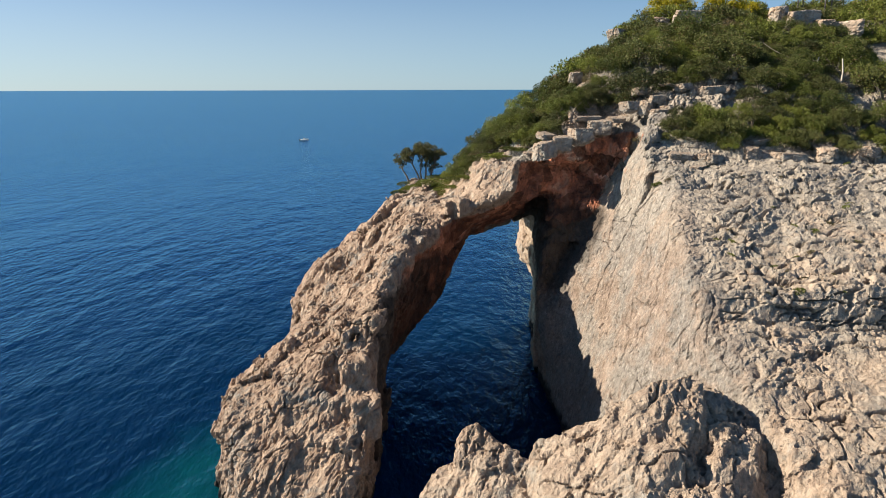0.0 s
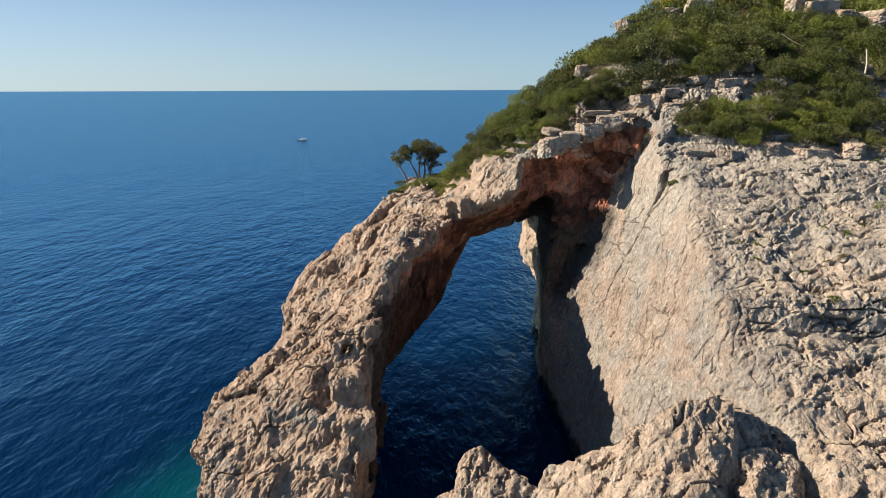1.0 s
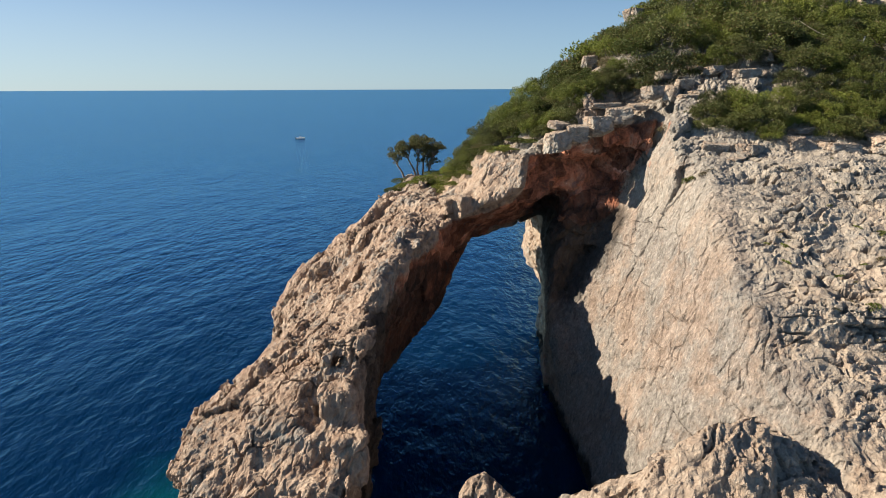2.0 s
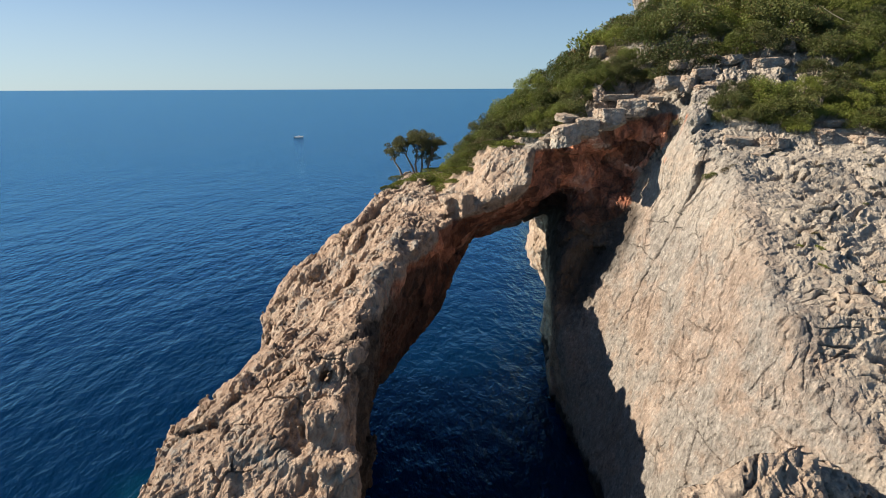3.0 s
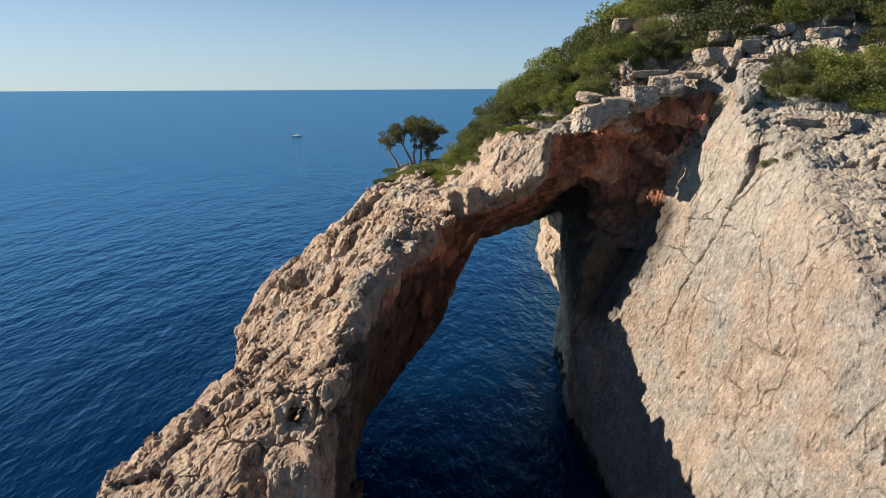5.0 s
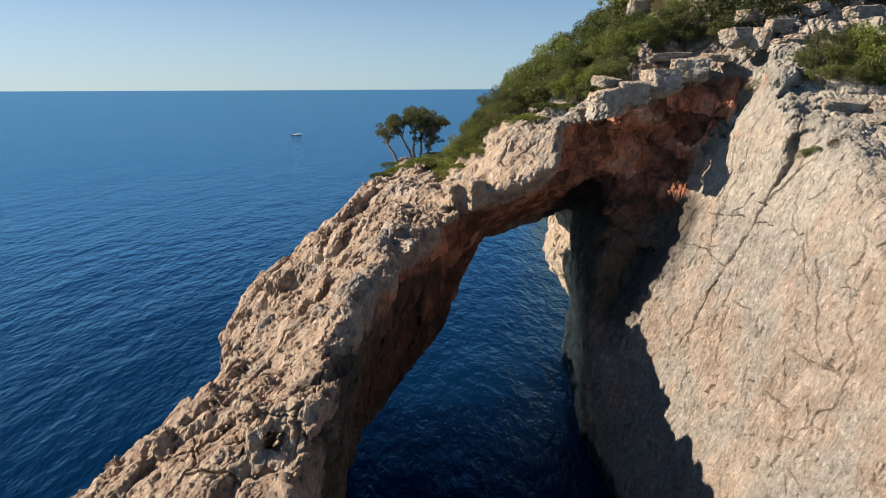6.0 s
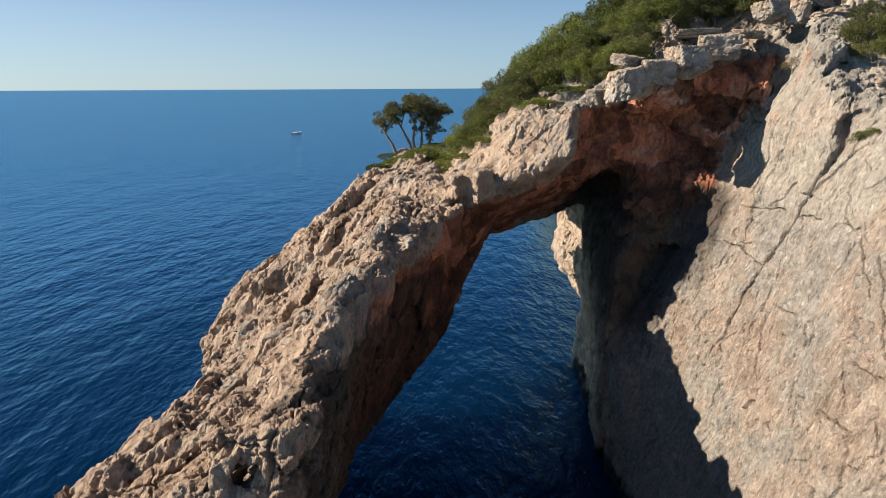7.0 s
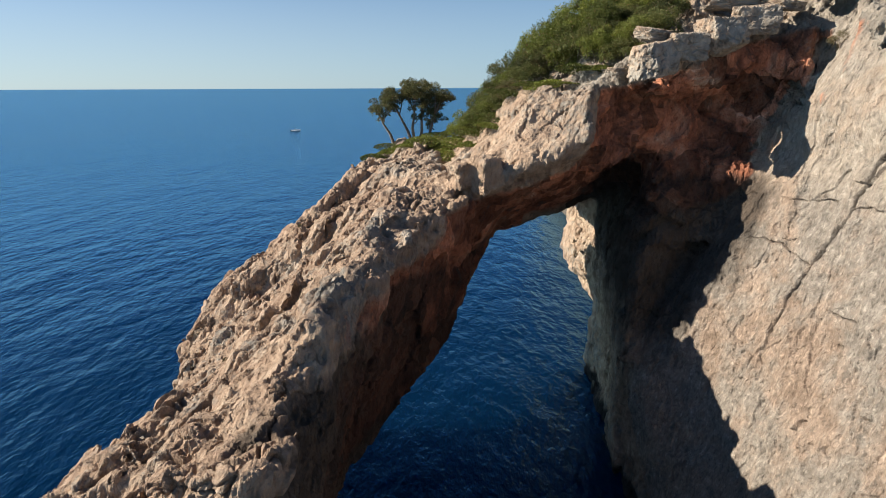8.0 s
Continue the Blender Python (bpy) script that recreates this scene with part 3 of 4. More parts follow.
def detail(v, f, fine):
    """Smaller blocks, joints and pits, down to a hand's width. Returns the moved points and how deep in a crack each is."""
    n = normals(v, f)
    w = slab_weight(v) if fine else np.zeros(len(v))
    warp = np.stack([vnoise(v * 1.3, s) for s in (6, 7, 8)], 1)
    plain = 1 - 0.6 * calm(v)
    fall = along_fall(v)
    # runnels and sharp ribs that the rain has cut down the faces
    r1 = np.abs(vnoise(fall * 1.35 + 0.5 * warp, 81))
    r2 = np.abs(vnoise(turned(fall, 0.7, 0.3, 0.2) * 3.0 + 0.8 * warp, 83))
    r3 = np.abs(vnoise(turned(fall, 0.2, 0.9, 0.5) * 6.5 + 0.9 * warp, 85))
    crag = 0.20 * (r1 - 0.3) - 0.12 * (r2 - 0.3) + 0.075 * (r3 - 0.3)
    # broken blocks with joints that open here and there
    d1, d2, val, tilt = cells(turned(v, 0.35, -0.6, 0.3, 0.5, 0.6, 1.5) + 0.28 * warp, 61)
    gaping = smooth(0.0, 0.45, vnoise(v * 0.8, 62))
    seam = np.exp(-((d2 - d1) / 0.06) ** 2) * gaping * plain
    chips = 0.07 * (val - 0.5) + 0.11 * tilt
    b1, b2, bval, btilt = cells(turned(v, 0.25, -0.5, 0.3, 1.3, 1.5, 2.8) + 0.2 * warp, 63)
    split = np.exp(-((b2 - b1) / 0.03) ** 2) * smooth(-0.2, 0.3, vnoise(v * 0.4, 64)) * plain
    pits = -0.10 * smooth(0.35, 0.75, fbm(v * np.array((2.6, 2.6, 1.6)), 2, 0.6, 79)) + 0.03 * fbm(v * 5.0, 2, 0.6, 80)
    # beds, hollows and ledges of the weathered terrace
    karst = smooth(0.4, 1.4, v[:, 0] - wall_x(v[:, 1], v[:, 2])) * smooth(1.8, 0.9, land(v[:, 0], v[:, 1]) - v[:, 2]) * smooth(12, 14, v[:, 0]) * smooth(53, 51.5, v[:, 1]) if fine else np.zeros(len(v))
    bed = v[:, 2] + 0.06 * v[:, 0] + 0.8 * vnoise(v * 0.22, 77) + 0.25 * vnoise(v * 0.9, 78)
    ledge = 0.30 * ((bed / 0.9) % 1.0 - 0.5) * smooth(-0.5, 0.2, vnoise(v * 0.3, 76)) + 0.10 * ((bed / 0.31) % 1.0 - 0.5)
    ledge = ledge * smooth(0.45, 0.75, n[:, 2])
    k1, k2, kval, ktilt = cells(v / np.array((2.6, 1.7, 0.7)) + 0.3 * warp, 73)
    kopen = np.exp(-((k2 - k1) / 0.04) ** 2) * smooth(-0.05, 0.35, vnoise(v * 0.5, 74))
    plates = 0.13 * (kval - 0.5) + 0.08 * ktilt - 0.34 * kopen
    holes = smooth(0.5, 0.85, fbm(v * np.array((1.3, 1.3, 0.9)) + 0.4 * warp, 3, 0.6, 75))
    # sheets that have come off the slab, fine ribs down it and open cracks across it
    s1, s2, sval, stilt = cells(turned(v, 0.25, 0.0, 0.0, 5.0, 2.4, 4.6) + 0.10 * warp, 91)
    t1, t2, tval, ttilt = cells(turned(v, -0.2, 0.0, 0.0, 2.0, 0.8, 1.9) + 0.15 * warp, 97)
    sheets = 0.05 * (sval - 0.5) + 0.10 * stilt + 0.02 * (tval - 0.5) + 0.045 * ttilt + 0.06 * fbm(v * 0.9, 3, 0.6, 93)
    ribs = 0.05 * (vnoise(v * np.array((0.5, 2.4, 0.5)) + 0.35 * warp, 95) + 0.5 * vnoise(v * np.array((1.0, 5.5, 1.1)), 96))
    flaky = smooth(-0.1, 0.5, vnoise(v * 0.4, 98))
    opened = slab_cracks(v, warp) * smooth(0.2, 0.6, w) if fine else np.zeros(len(v))
    craggy = (crag * plain + 0.8 * chips * plain + pits - 0.10 * seam - 0.28 * split) * (1 - karst)
    craggy = craggy + karst * (0.3 * crag + plates + ledge - 0.26 * holes + 0.6 * pits + 0.35 * chips - 0.10 * seam)
    slabby = sheets + ribs * (0.4 + flaky) + (0.22 + 0.4 * flaky) * (crag + chips) + 0.7 * pits - 0.24 * opened
    shift = craggy * (1 - w) + slabby * w
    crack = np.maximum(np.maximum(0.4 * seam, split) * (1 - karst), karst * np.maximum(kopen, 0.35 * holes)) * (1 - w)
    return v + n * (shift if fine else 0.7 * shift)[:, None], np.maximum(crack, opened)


def rock_tones(v):
    """Where the rock is stained rusty, weathered grey, wet by the sea, or darkened by black stains and painted shade.
    """
    x, y, z = v.T
    red = smooth(50, 52.5, y) * smooth(-2.5, 0.5, x) * smooth(17.0, 16.2, x) * smooth(0.4, -0.5, z - ip(x, (0, 15.0), (3.2, 15.7), (5.4, 16.3), (6.2, 17.6), (6.7, 20.0), (9, 20.4), (13, 21.9), (16, 22.6)))
    inner = inner_x(y, z)
    red = np.maximum(red, ip(y, (42, 0.4), (54, 0.9)) * smooth(0.9, 0.4, np.abs(x - inner)) * smooth(38, 45, y) * smooth(14.2, 13.0, z))
    red = red * np.where(x > 4, smooth(13.0, 15.0, z - 0.25 * (x - 8)), 1) * smooth(3, 7, z) * smooth(-0.1, 0.35, wall_x(y, z) - x)
    grey = 0.35 + 0.25 * smooth(14, 17, x) * smooth(30, 34, y) + 0.2 * slab_weight(v) + 0.25 * smooth(17, 20, z) - 0.05 * smooth(51, 52.5, y) * smooth(2, 3.5, x) * smooth(7.5, 6.5, x)
    wet = smooth(1.3, 0.5, z + 0.5 * fbm(v * 0.6, 3, 0.5, 7))
    spur = smooth(30.5, 28.5, y) * smooth(-4, -2, x)
    pale = np.maximum(0.65 * smooth(0.6, 1.6, x - wall_x(y, z)) * smooth(13, 15, x), 0.4 * spur)
    pale = np.maximum(pale, ip(x, (-2, 0.3), (1, 0.16), (6, 0.12), (8, 0.25)) * smooth(15, 17, z) * (1 - red))
    tooth = smooth(67.5, 68.5, y) * smooth(12, 11, x)
    pale = np.maximum(pale, 0.3 * tooth)
    return {"slab": slab_weight(v), "red": red, "grey": grey, "wet": wet, "pale": pale, "rough": 1 - 0.2 * slab_weight(v),
            # jamb and buttress inner face: staining plus shade put into the colour
            "stain_shade": 0.95 * (0.35 + 0.65 * smooth(6, 11, z)) * smooth(50.5, 53.5, y) * smooth(68.5, 67.0, y) * smooth(6, 8, x) * smooth(17.2, 15.2, z) + np.maximum(ip(z, (7, 1.3), (10, 0.6)), 1.1 * smooth(56, 50, y)) * smooth(1.6, 0.7, np.abs(x - inner)) * smooth(36, 39, y) * smooth(13.5, 12, z)}


def build_rock(v, f, hidden, fine):
    """Finely worked faces where they show, plain ones behind and under the plants. Returns points, quads and crack depths."""
    v = relax(v, f, 1, 0.3)
    hide = hidden(v[f].mean(1), normals(v, f)[f].mean(1))
    pieces = [(*keep_faces(v, f, hide)[:2], None)]
    v, f, _ = keep_faces(v, f, ~hide)
    v, f = split_quads(v, f)
    v = relax(v, f, 1, 0.4)
    near = closest(v[f].mean(1), normals(v, f)[f].mean(1)) if fine else np.zeros(len(f))
    cv, cf, _ = keep_faces(v, f, near < 0.5)
    pieces.append((cv, cf, detail))
    if fine:
        nv, nf, _ = keep_faces(v, f, near > 0.25)
        nv, nf = split_quads(nv, nf)
        pieces.append((nv, nf, detail))
    vs, fs, cracks, n = [], [], [], 0
    for pv, pf, work in pieces:
        pv, deep = work(pv, pf, fine) if work else (pv, np.zeros(len(pv)))
        vs.append(pv)
        fs.append(pf + n)
        cracks.append(deep)
        n += len(pv)
    return np.concatenate(vs), np.concatenate(fs), np.concatenate(cracks)


def closest(mid, n):
    """1 on the slab and on the near foot of the arch, where the rock is worked finest; the rim between overlaps."""
    foot = smooth(45, 44, mid[:, 1]) * smooth(-1, -2, mid[:, 0]) * smooth(0.5, 0.1, n[:, 1])
    return np.maximum(smooth(0.2, 0.5, slab_weight(mid)), foot)


def arch_hidden(mid, n):
    planted = (mid[:, 1] > 59.5) & (mid[:, 0] > 10) & (n[:, 2] > 0.1) & (mid[:, 2] > land(mid[:, 0], mid[:, 1]) - 2.5)
    return planted | (n[:, 1] > 0.6) & ((mid[:, 1] > 72) | (mid[:, 0] < -5)) | (mid[:, 0] > 0.75 * mid[:, 1] + 1.5) | (mid[:, 2] < -0.4) | (mid[:, 1] < 21)


v, f = solid(arch_field, (-17, 18, -1.6), (40, 76, 33), 0.2)
v, f, cracks = build_rock(v, f, arch_hidden, True)
ROCK_TOP = v.copy()
mx, my, mz = v[f].mean(1).T
is_span = (mx < 12.6) & (my > 51.8) & (mz > 9.5) & (mx > -2.5) | (mx < 12.6) & (my > 62)
is_leg = (mx < 5.5) & ~is_span
is_slab = ~is_leg & ~is_span & (slab_weight(v[f].mean(1)) > 0.3)
is_rest = ~is_leg & ~is_span & ~is_slab


def thing(name, label, category, group="", kind=""):
    return tagged(new(name), label, category, group, kind)


def rock_part(name, mask, parent, label=""):
    pv, pf, used = keep_faces(v, f, mask)
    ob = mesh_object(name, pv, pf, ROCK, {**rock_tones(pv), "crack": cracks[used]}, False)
    ob.parent = parent
    return tagged(ob, label)


arch = thing("sea_arch", "natural limestone sea arch with a rust-red stained underside", "sea arch")
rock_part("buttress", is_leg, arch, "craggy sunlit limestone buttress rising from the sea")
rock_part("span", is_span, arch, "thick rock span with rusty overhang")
cliff = thing("cliff", "pale limestone cliff with leaning slab and weathered terrace", "cliff", kind="structure")
rock_part("slab", is_slab, cliff, "smooth leaning rock slab with long joints")
rock_part("terrace", is_rest, cliff, "rough weathered grey limestone terrace")

v, f = solid(outcrop_field, (-5, 14, -1.5), (20, 33, 14), 0.2, slab=False)
v, f, cracks = build_rock(v, f, lambda mid, n: (n[:, 1] > 0.6) | (mid[:, 1] < 21.5) | (mid[:, 2] < 3), False)
outcrop = thing("rock_outcrop", "low jagged limestone spur in front of the cove", "rock outcrop")
mx, my, mz = v[f].mean(1).T
rock_part("pinnacle", mx < 4.4, outcrop, "pointed rock at the spur's seaward end")
rock_part("ridge", mx >= 4.4, outcrop)


# ---- far hill ground, beyond the finely built rock ----
def hill_ground():
    xs, ys = np.arange(19, 130, 1.0), np.arange(20, 160, 1.0)
    gx, gy = np.meshgrid(xs, ys, indexing="ij")
    z = land(gx, gy) - 0.8 - 0.6 * smooth(74, 60, gy) * smooth(38, 30, gx) + 0.5 * fbm(np.stack([gx.ravel(), gy.ravel(), 0 * gx.ravel()], 1) * 0.15, 3, 0.5, 5).reshape(gx.shape)
    z = np.where((gx < 39) & (gy < 75), z - 1.5, z)
    z = np.where((gy < 20.5) | (gy > 158.5) | (gx > 128.5) | (gx < 19.5) & (gy > 76), -2.0, z)
    v = np.stack([gx, gy, z], 2).reshape(-1, 3)
    n = len(ys)
    i = np.arange(len(v)).reshape(len(xs), n)
    f = np.stack([i[:-1, :-1], i[1:, :-1], i[1:, 1:], i[:-1, 1:]], 2).reshape(-1, 4)
    ob = mesh_object("ground", v, f, ROCK, rock_tones(v))
    return tagged(ob, "stony hillside ground under the shrubs", "ground", kind="structure")


hill_ground()


# ---- sea ----
def sea():
    def axis(near, far, fine, grow):
        out, s = [0.0], fine
        while out[-1] < far:
            s = s if out[-1] < near else s * grow
            out.append(min(out[-1] + s, far))
        return np.array(out)
    pos = axis(60, 4950, 2.0, 1.18)
    xs = np.concatenate([-pos[:0:-1], pos])
    ys = np.concatenate([-pos[:0:-1], pos])
    gx, gy = np.meshgrid(xs, ys, indexing="ij")
    v = np.stack([gx, gy, 29 * smooth(900, 4950, np.hypot(gx, gy))], 2).reshape(-1, 3)
    i = np.arange(len(v)).reshape(gx.shape)
    f = np.stack([i[:-1, :-1], i[1:, :-1], i[1:, 1:], i[:-1, 1:]], 2).reshape(-1, 4)
    shoal = 1.1 * np.exp(-(((v[:, 0] + 16) / 6.0) ** 2 + ((v[:, 1] - 37) / 10.0) ** 2))
    ob = mesh_object("water", v, f, SEA, {"shoal": shoal})
    return tagged(ob, "deep blue open sea with small wind ripples", "sea", kind="structure")


sea()


# ---- plants ----
def leaf_material(name, dark, light, dry=0.0):
    m = Nodes(name)
    own = m.add("ShaderNodeObjectInfo").outputs["Random"]
    leaf = m.add("ShaderNodeNewGeometry").outputs["Random Per Island"]
    at = m.coords()
    tone = m.math("ADD", m.math("MULTIPLY", leaf, 0.18), m.math("ADD", m.math("MULTIPLY", own, 0.6), m.math("MULTIPLY", m.noise(at, 1.4, 3), 0.35)))
    col = m.ramp(tone, (0.15, dark), (0.85, light))
    brown = m.ramp(m.math("ADD", leaf, dry), (0.93, g(0)), (0.97, g(1)))
    col = m.mix(brown, col, (0.16, 0.095, 0.045))
    m.set(Base_Color=col, Roughness=0.6)
    m.bsdf.inputs["Specular IOR Level"].default_value = 0.3
    thin = m.add("ShaderNodeBsdfTranslucent", {"Color": col})
    both = m.add("ShaderNodeMixShader", {0: 0.3, 1: m.bsdf.outputs[0], 2: thin.outputs[0]})
    m.tree.links.new(both.outputs[0], m.out.inputs[0])
    return m.mat


def bark_material():
    m = Nodes("bark")
    n = m.noise(m.coords((1, 1, 0.3)), 9.0, 5, 0.6)
    m.set(Base_Color=m.ramp(n, (0.3, (0.09, 0.07, 0.055)), (0.7, (0.26, 0.22, 0.18))), Roughness=0.9, Normal=m.bump(n, 0.6, 0.03))
    return m.mat


GREEN = leaf_material("mastic_leaves", (0.036, 0.050, 0.011), (0.175, 0.20, 0.034))
DARK = leaf_material("dark_leaves", (0.024, 0.033, 0.012), (0.125, 0.138, 0.036), 0.02)
DRY = leaf_material("dry_leaves", (0.045, 0.042, 0.022), (0.13, 0.115, 0.055), 0.12)
YELLOW = leaf_material("yellow_flowers", (0.16, 0.15, 0.01), (0.55, 0.46, 0.02))
PINE = leaf_material("tree_leaves", (0.045, 0.052, 0.019), (0.21, 0.20, 0.066), 0.02)
BARK = bark_material()


def leaves(points, out, size, rng, spread=0.6):
    """A small pointed blade at every point, turned more or less along out."""
    n = len(points)
    d = out + rng.normal(0, spread, (n, 3))
    d /= np.linalg.norm(d, axis=1)[:, None]
    side = np.cross(d, rng.normal(0, 1, (n, 3)))
    side /= np.linalg.norm(side, axis=1)[:, None]
    up = np.cross(side, d)
    s = size * rng.uniform(0.6, 1.3, n)[:, None]
    v = np.stack([points - 0.5 * s * d + 0.3 * s * side, points - 0.5 * s * d - 0.3 * s * side, points + 0.7 * s * d + 0.15 * s * up], 1)
    return v.reshape(-1, 3), np.arange(3 * n).reshape(-1, 3)


def lobes_leaves(lobes, count, size, rng):
    """Leaves over a heap of lobes (x, y, z, radius): most of them on the outside, facing out."""
    lobes = np.array(lobes)
    pick = rng.choice(len(lobes), count, p=lobes[:, 3] ** 2 / (lobes[:, 3] ** 2).sum())
    d = rng.normal(0, 1, (count, 3))
    d[:, 2] = np.abs(d[:, 2]) * 0.9 - 0.25
    d /= np.linalg.norm(d, axis=1)[:, None]
    r = lobes[pick, 3] * (1 - 0.35 * rng.random(count) ** 2 + 0.10 * rng.normal(0, 1, count))
    return leaves(lobes[pick, :3] + d * r[:, None], d, size, rng)


def tube(path, radii, sides=6):
    """A tapered round limb along a path."""
    path = [Vector(p) for p in path]
    v, f = [], []
    for i, p in enumerate(path):
        along = (path[min(i + 1, len(path) - 1)] - path[max(i - 1, 0)]).normalized()
        a = along.orthogonal().normalized()
        b = along.cross(a)
        for k in range(sides):
            t = 2 * math.pi * k / sides
            v.append(p + radii[i] * (math.cos(t) * a + math.sin(t) * b))
    for i in range(len(path) - 1):
        for k in range(sides):
            j = (k + 1) % sides
            f.append((i * sides + k, i * sides + j, (i + 1) * sides + j, (i + 1) * sides + k))
    return np.array(v), np.array(f)


def joined(pieces):
    vs, fs, n = [], [], 0
    for v, f in pieces:
        vs.append(v)
        fs.append(f + n)
        n += len(v)
    return np.concatenate(vs), np.concatenate(fs)


def child(name, v, f, material, parent, label=""):
    ob = mesh_object(name, v, f, material)
    ob.parent = parent
    return tagged(ob, label)


def shrub_lobes(rng, flat):
    lobes = [(0, 0, 0.35 * flat, 0.62)]
    for k in range(13):
        a, d = rng.uniform(0, 6.28), math.sqrt(rng.random()) * 0.85
        lobes.append((d * math.cos(a), d * math.sin(a), flat * (0.7 * (1 - d * d) + rng.uniform(-0.05, 0.32)), rng.uniform(0.2, 0.4)))
    return lobes


def make_shrub(seed, material, label, flat=0.9, count=7000, size=0.050):
    """A shrub about 2 m across: stems and a domed crown of leaves."""
    rng = np.random.default_rng(seed)
    top = thing("shrub", label, "shrub", "shrubs on the hillside")
    lobes = shrub_lobes(rng, flat)
    v, f = lobes_leaves(lobes, count, size, rng)
    child("crown", v, f, material, top)
    stems = []
    for k in range(5):
        a = rng.uniform(0, 6.28)
        tip = Vector((0.6 * math.cos(a), 0.6 * math.sin(a), 0.55 * flat))
        stems.append(tube([(0, 0, -0.5), tip * 0.4 + Vector((0, 0, 0.05)), tip], [0.045, 0.035, 0.012], 5))
    child("stem", *joined(stems), BARK, top)
    return top


# highest rock under a place, from the built rock
CELL = 0.5
TOPS = np.full((140, 140), -9.0)
TI = np.clip(((ROCK_TOP[:, 0] + 20) / CELL).astype(int), 0, 139)
TJ = np.clip(((ROCK_TOP[:, 1] - 20) / CELL).astype(int), 0, 139)
np.maximum.at(TOPS, (TI, TJ), ROCK_TOP[:, 2])


def ground_z(x, y):
    i, j = int((x + 20) / CELL), int((y - 20) / CELL)
    if 0 <= i < 119 and 0 <= j < 111 and TOPS[i, j] > -8:
        return TOPS[i, j] - 0.1
    return float(land(np.array(x), np.array(y))) - 0.5


SHRUBS = [make_shrub(1, GREEN, "dense bright green evergreen shrub on the rocky slope", 1.0),
          make_shrub(2, GREEN, "rounded green mastic shrub on the hillside", 1.3),
          make_shrub(3, DARK, "dark green shrub growing between the rocks", 1.2),
          make_shrub(4, DARK, "low dark green shrub hugging the slope", 0.8),
          make_shrub(5, GREEN, "low spreading green shrub above the cliff", 0.7),
          make_shrub(6, DRY, "greyish half-dry shrub with thin foliage", 0.8, 3400)]
placed = 0
used = set()


def put_shrub(kind, x, y, r, lift=0.0, rng=random):
    global placed
    m = pose(x, y, ground_z(x, y) - 0.3 * r + lift, rng.uniform(-12, 12), rng.uniform(-12, 12), rng.uniform(0, 360)) @ Matrix.Scale(r, 4)
    placed += 1
    if kind not in used:
        used.add(kind)
        SHRUBS[kind].matrix_basis = m
        return SHRUBS[kind]
    return copy_thing(SHRUBS[kind], m)


# blocks on the brow and pale rocks on the slope: place, half sizes, turn
BROW_ROCKS = ((8.4, 53.2, 21.1, 1.2, 1.0, 0.9, 30), (9.9, 53.7, 21.7, 1.1, 1.0, 0.75, 12), (8.7, 54.2, 22.2, 1.1, 0.8, 0.35, 25), (11.7, 54.4, 22.2, 1.2, 1.0, 0.9, 8),
              (13.4, 55.3, 22.9, 1.2, 1.0, 0.9, -10), (12.6, 55.9, 23.6, 1.5, 0.9, 0.4, 4), (14.9, 55.4, 23.5, 1.1, 1.0, 0.8, 15), (16.1, 55.6, 24.6, 1.0, 0.9, 0.7, 20),
              (17.3, 55.4, 24.5, 0.8, 0.8, 0.8, 60), (18.4, 55.9, 25.2, 0.9, 0.8, 0.7, 15), (20.2, 55.8, 25.0, 1.4, 0.9, 0.5, 5), (19.9, 55.3, 24.5, 1.5, 0.9, 0.4, 12), (18.4, 54.6, 24.1, 1.2, 0.9, 0.5, 20))
LEDGE_ROCKS = ((17.2, 57.2, 25.9, 0.9, 0.8, 0.6, 45), (19.5, 57.2, 26.4, 1.0, 0.8, 0.6, 100), (21.0, 57.0, 26.2, 0.9, 0.8, 0.5, 30), (23.3, 56.6, 25.9, 1.3, 0.9, 0.6, 10), (24.6, 56.8, 25.9, 0.9, 0.8, 0.5, 60),
              (7.4, 54.4, 20.7, 0.8, 0.8, 0.7, 20), (20.6, 48.8, 20.8, 1.2, 0.9, 0.7, 35), (23.6, 49.6, 21.3, 1.2, 0.9, 0.7, 100), (18.3, 49.2, 21.0, 1.2, 1.0, 0.6, 0), (19.2, 47.8, 20.3, 1.3, 1.0, 0.6, 40),
              (26.5, 48.6, 20.8, 1.5, 1.0, 0.8, 5), (29.4, 49.2, 21.2, 1.5, 1.1, 0.8, 75), (32.5, 49.4, 21.3, 1.4, 1.1, 0.8, 130), (24.9, 50.4, 22.0, 1.4, 0.9, 0.8, 15))
SLOPE_ROCKS = ((37.2, 69.6, 33.0, 2.3, 1.5, 1.6, 20), (39.2, 68.9, 32.5, 2.0, 1.4, 1.5, 75), (41.0, 68.2, 31.9, 1.8, 1.2, 1.2, 130), (35.2, 70.4, 33.6, 1.4, 1.1, 1.1, 50), (25.4, 69.8, 33.4, 1.6, 1.2, 1.1, 10),
               (22.8, 69.6, 32.9, 1.5, 1.1, 1.0, 60), (18.3, 69.0, 31.4, 1.3, 1.0, 1.0, 35), (13.0, 64.5, 27.2, 0.7, 0.6, 0.7, 15))
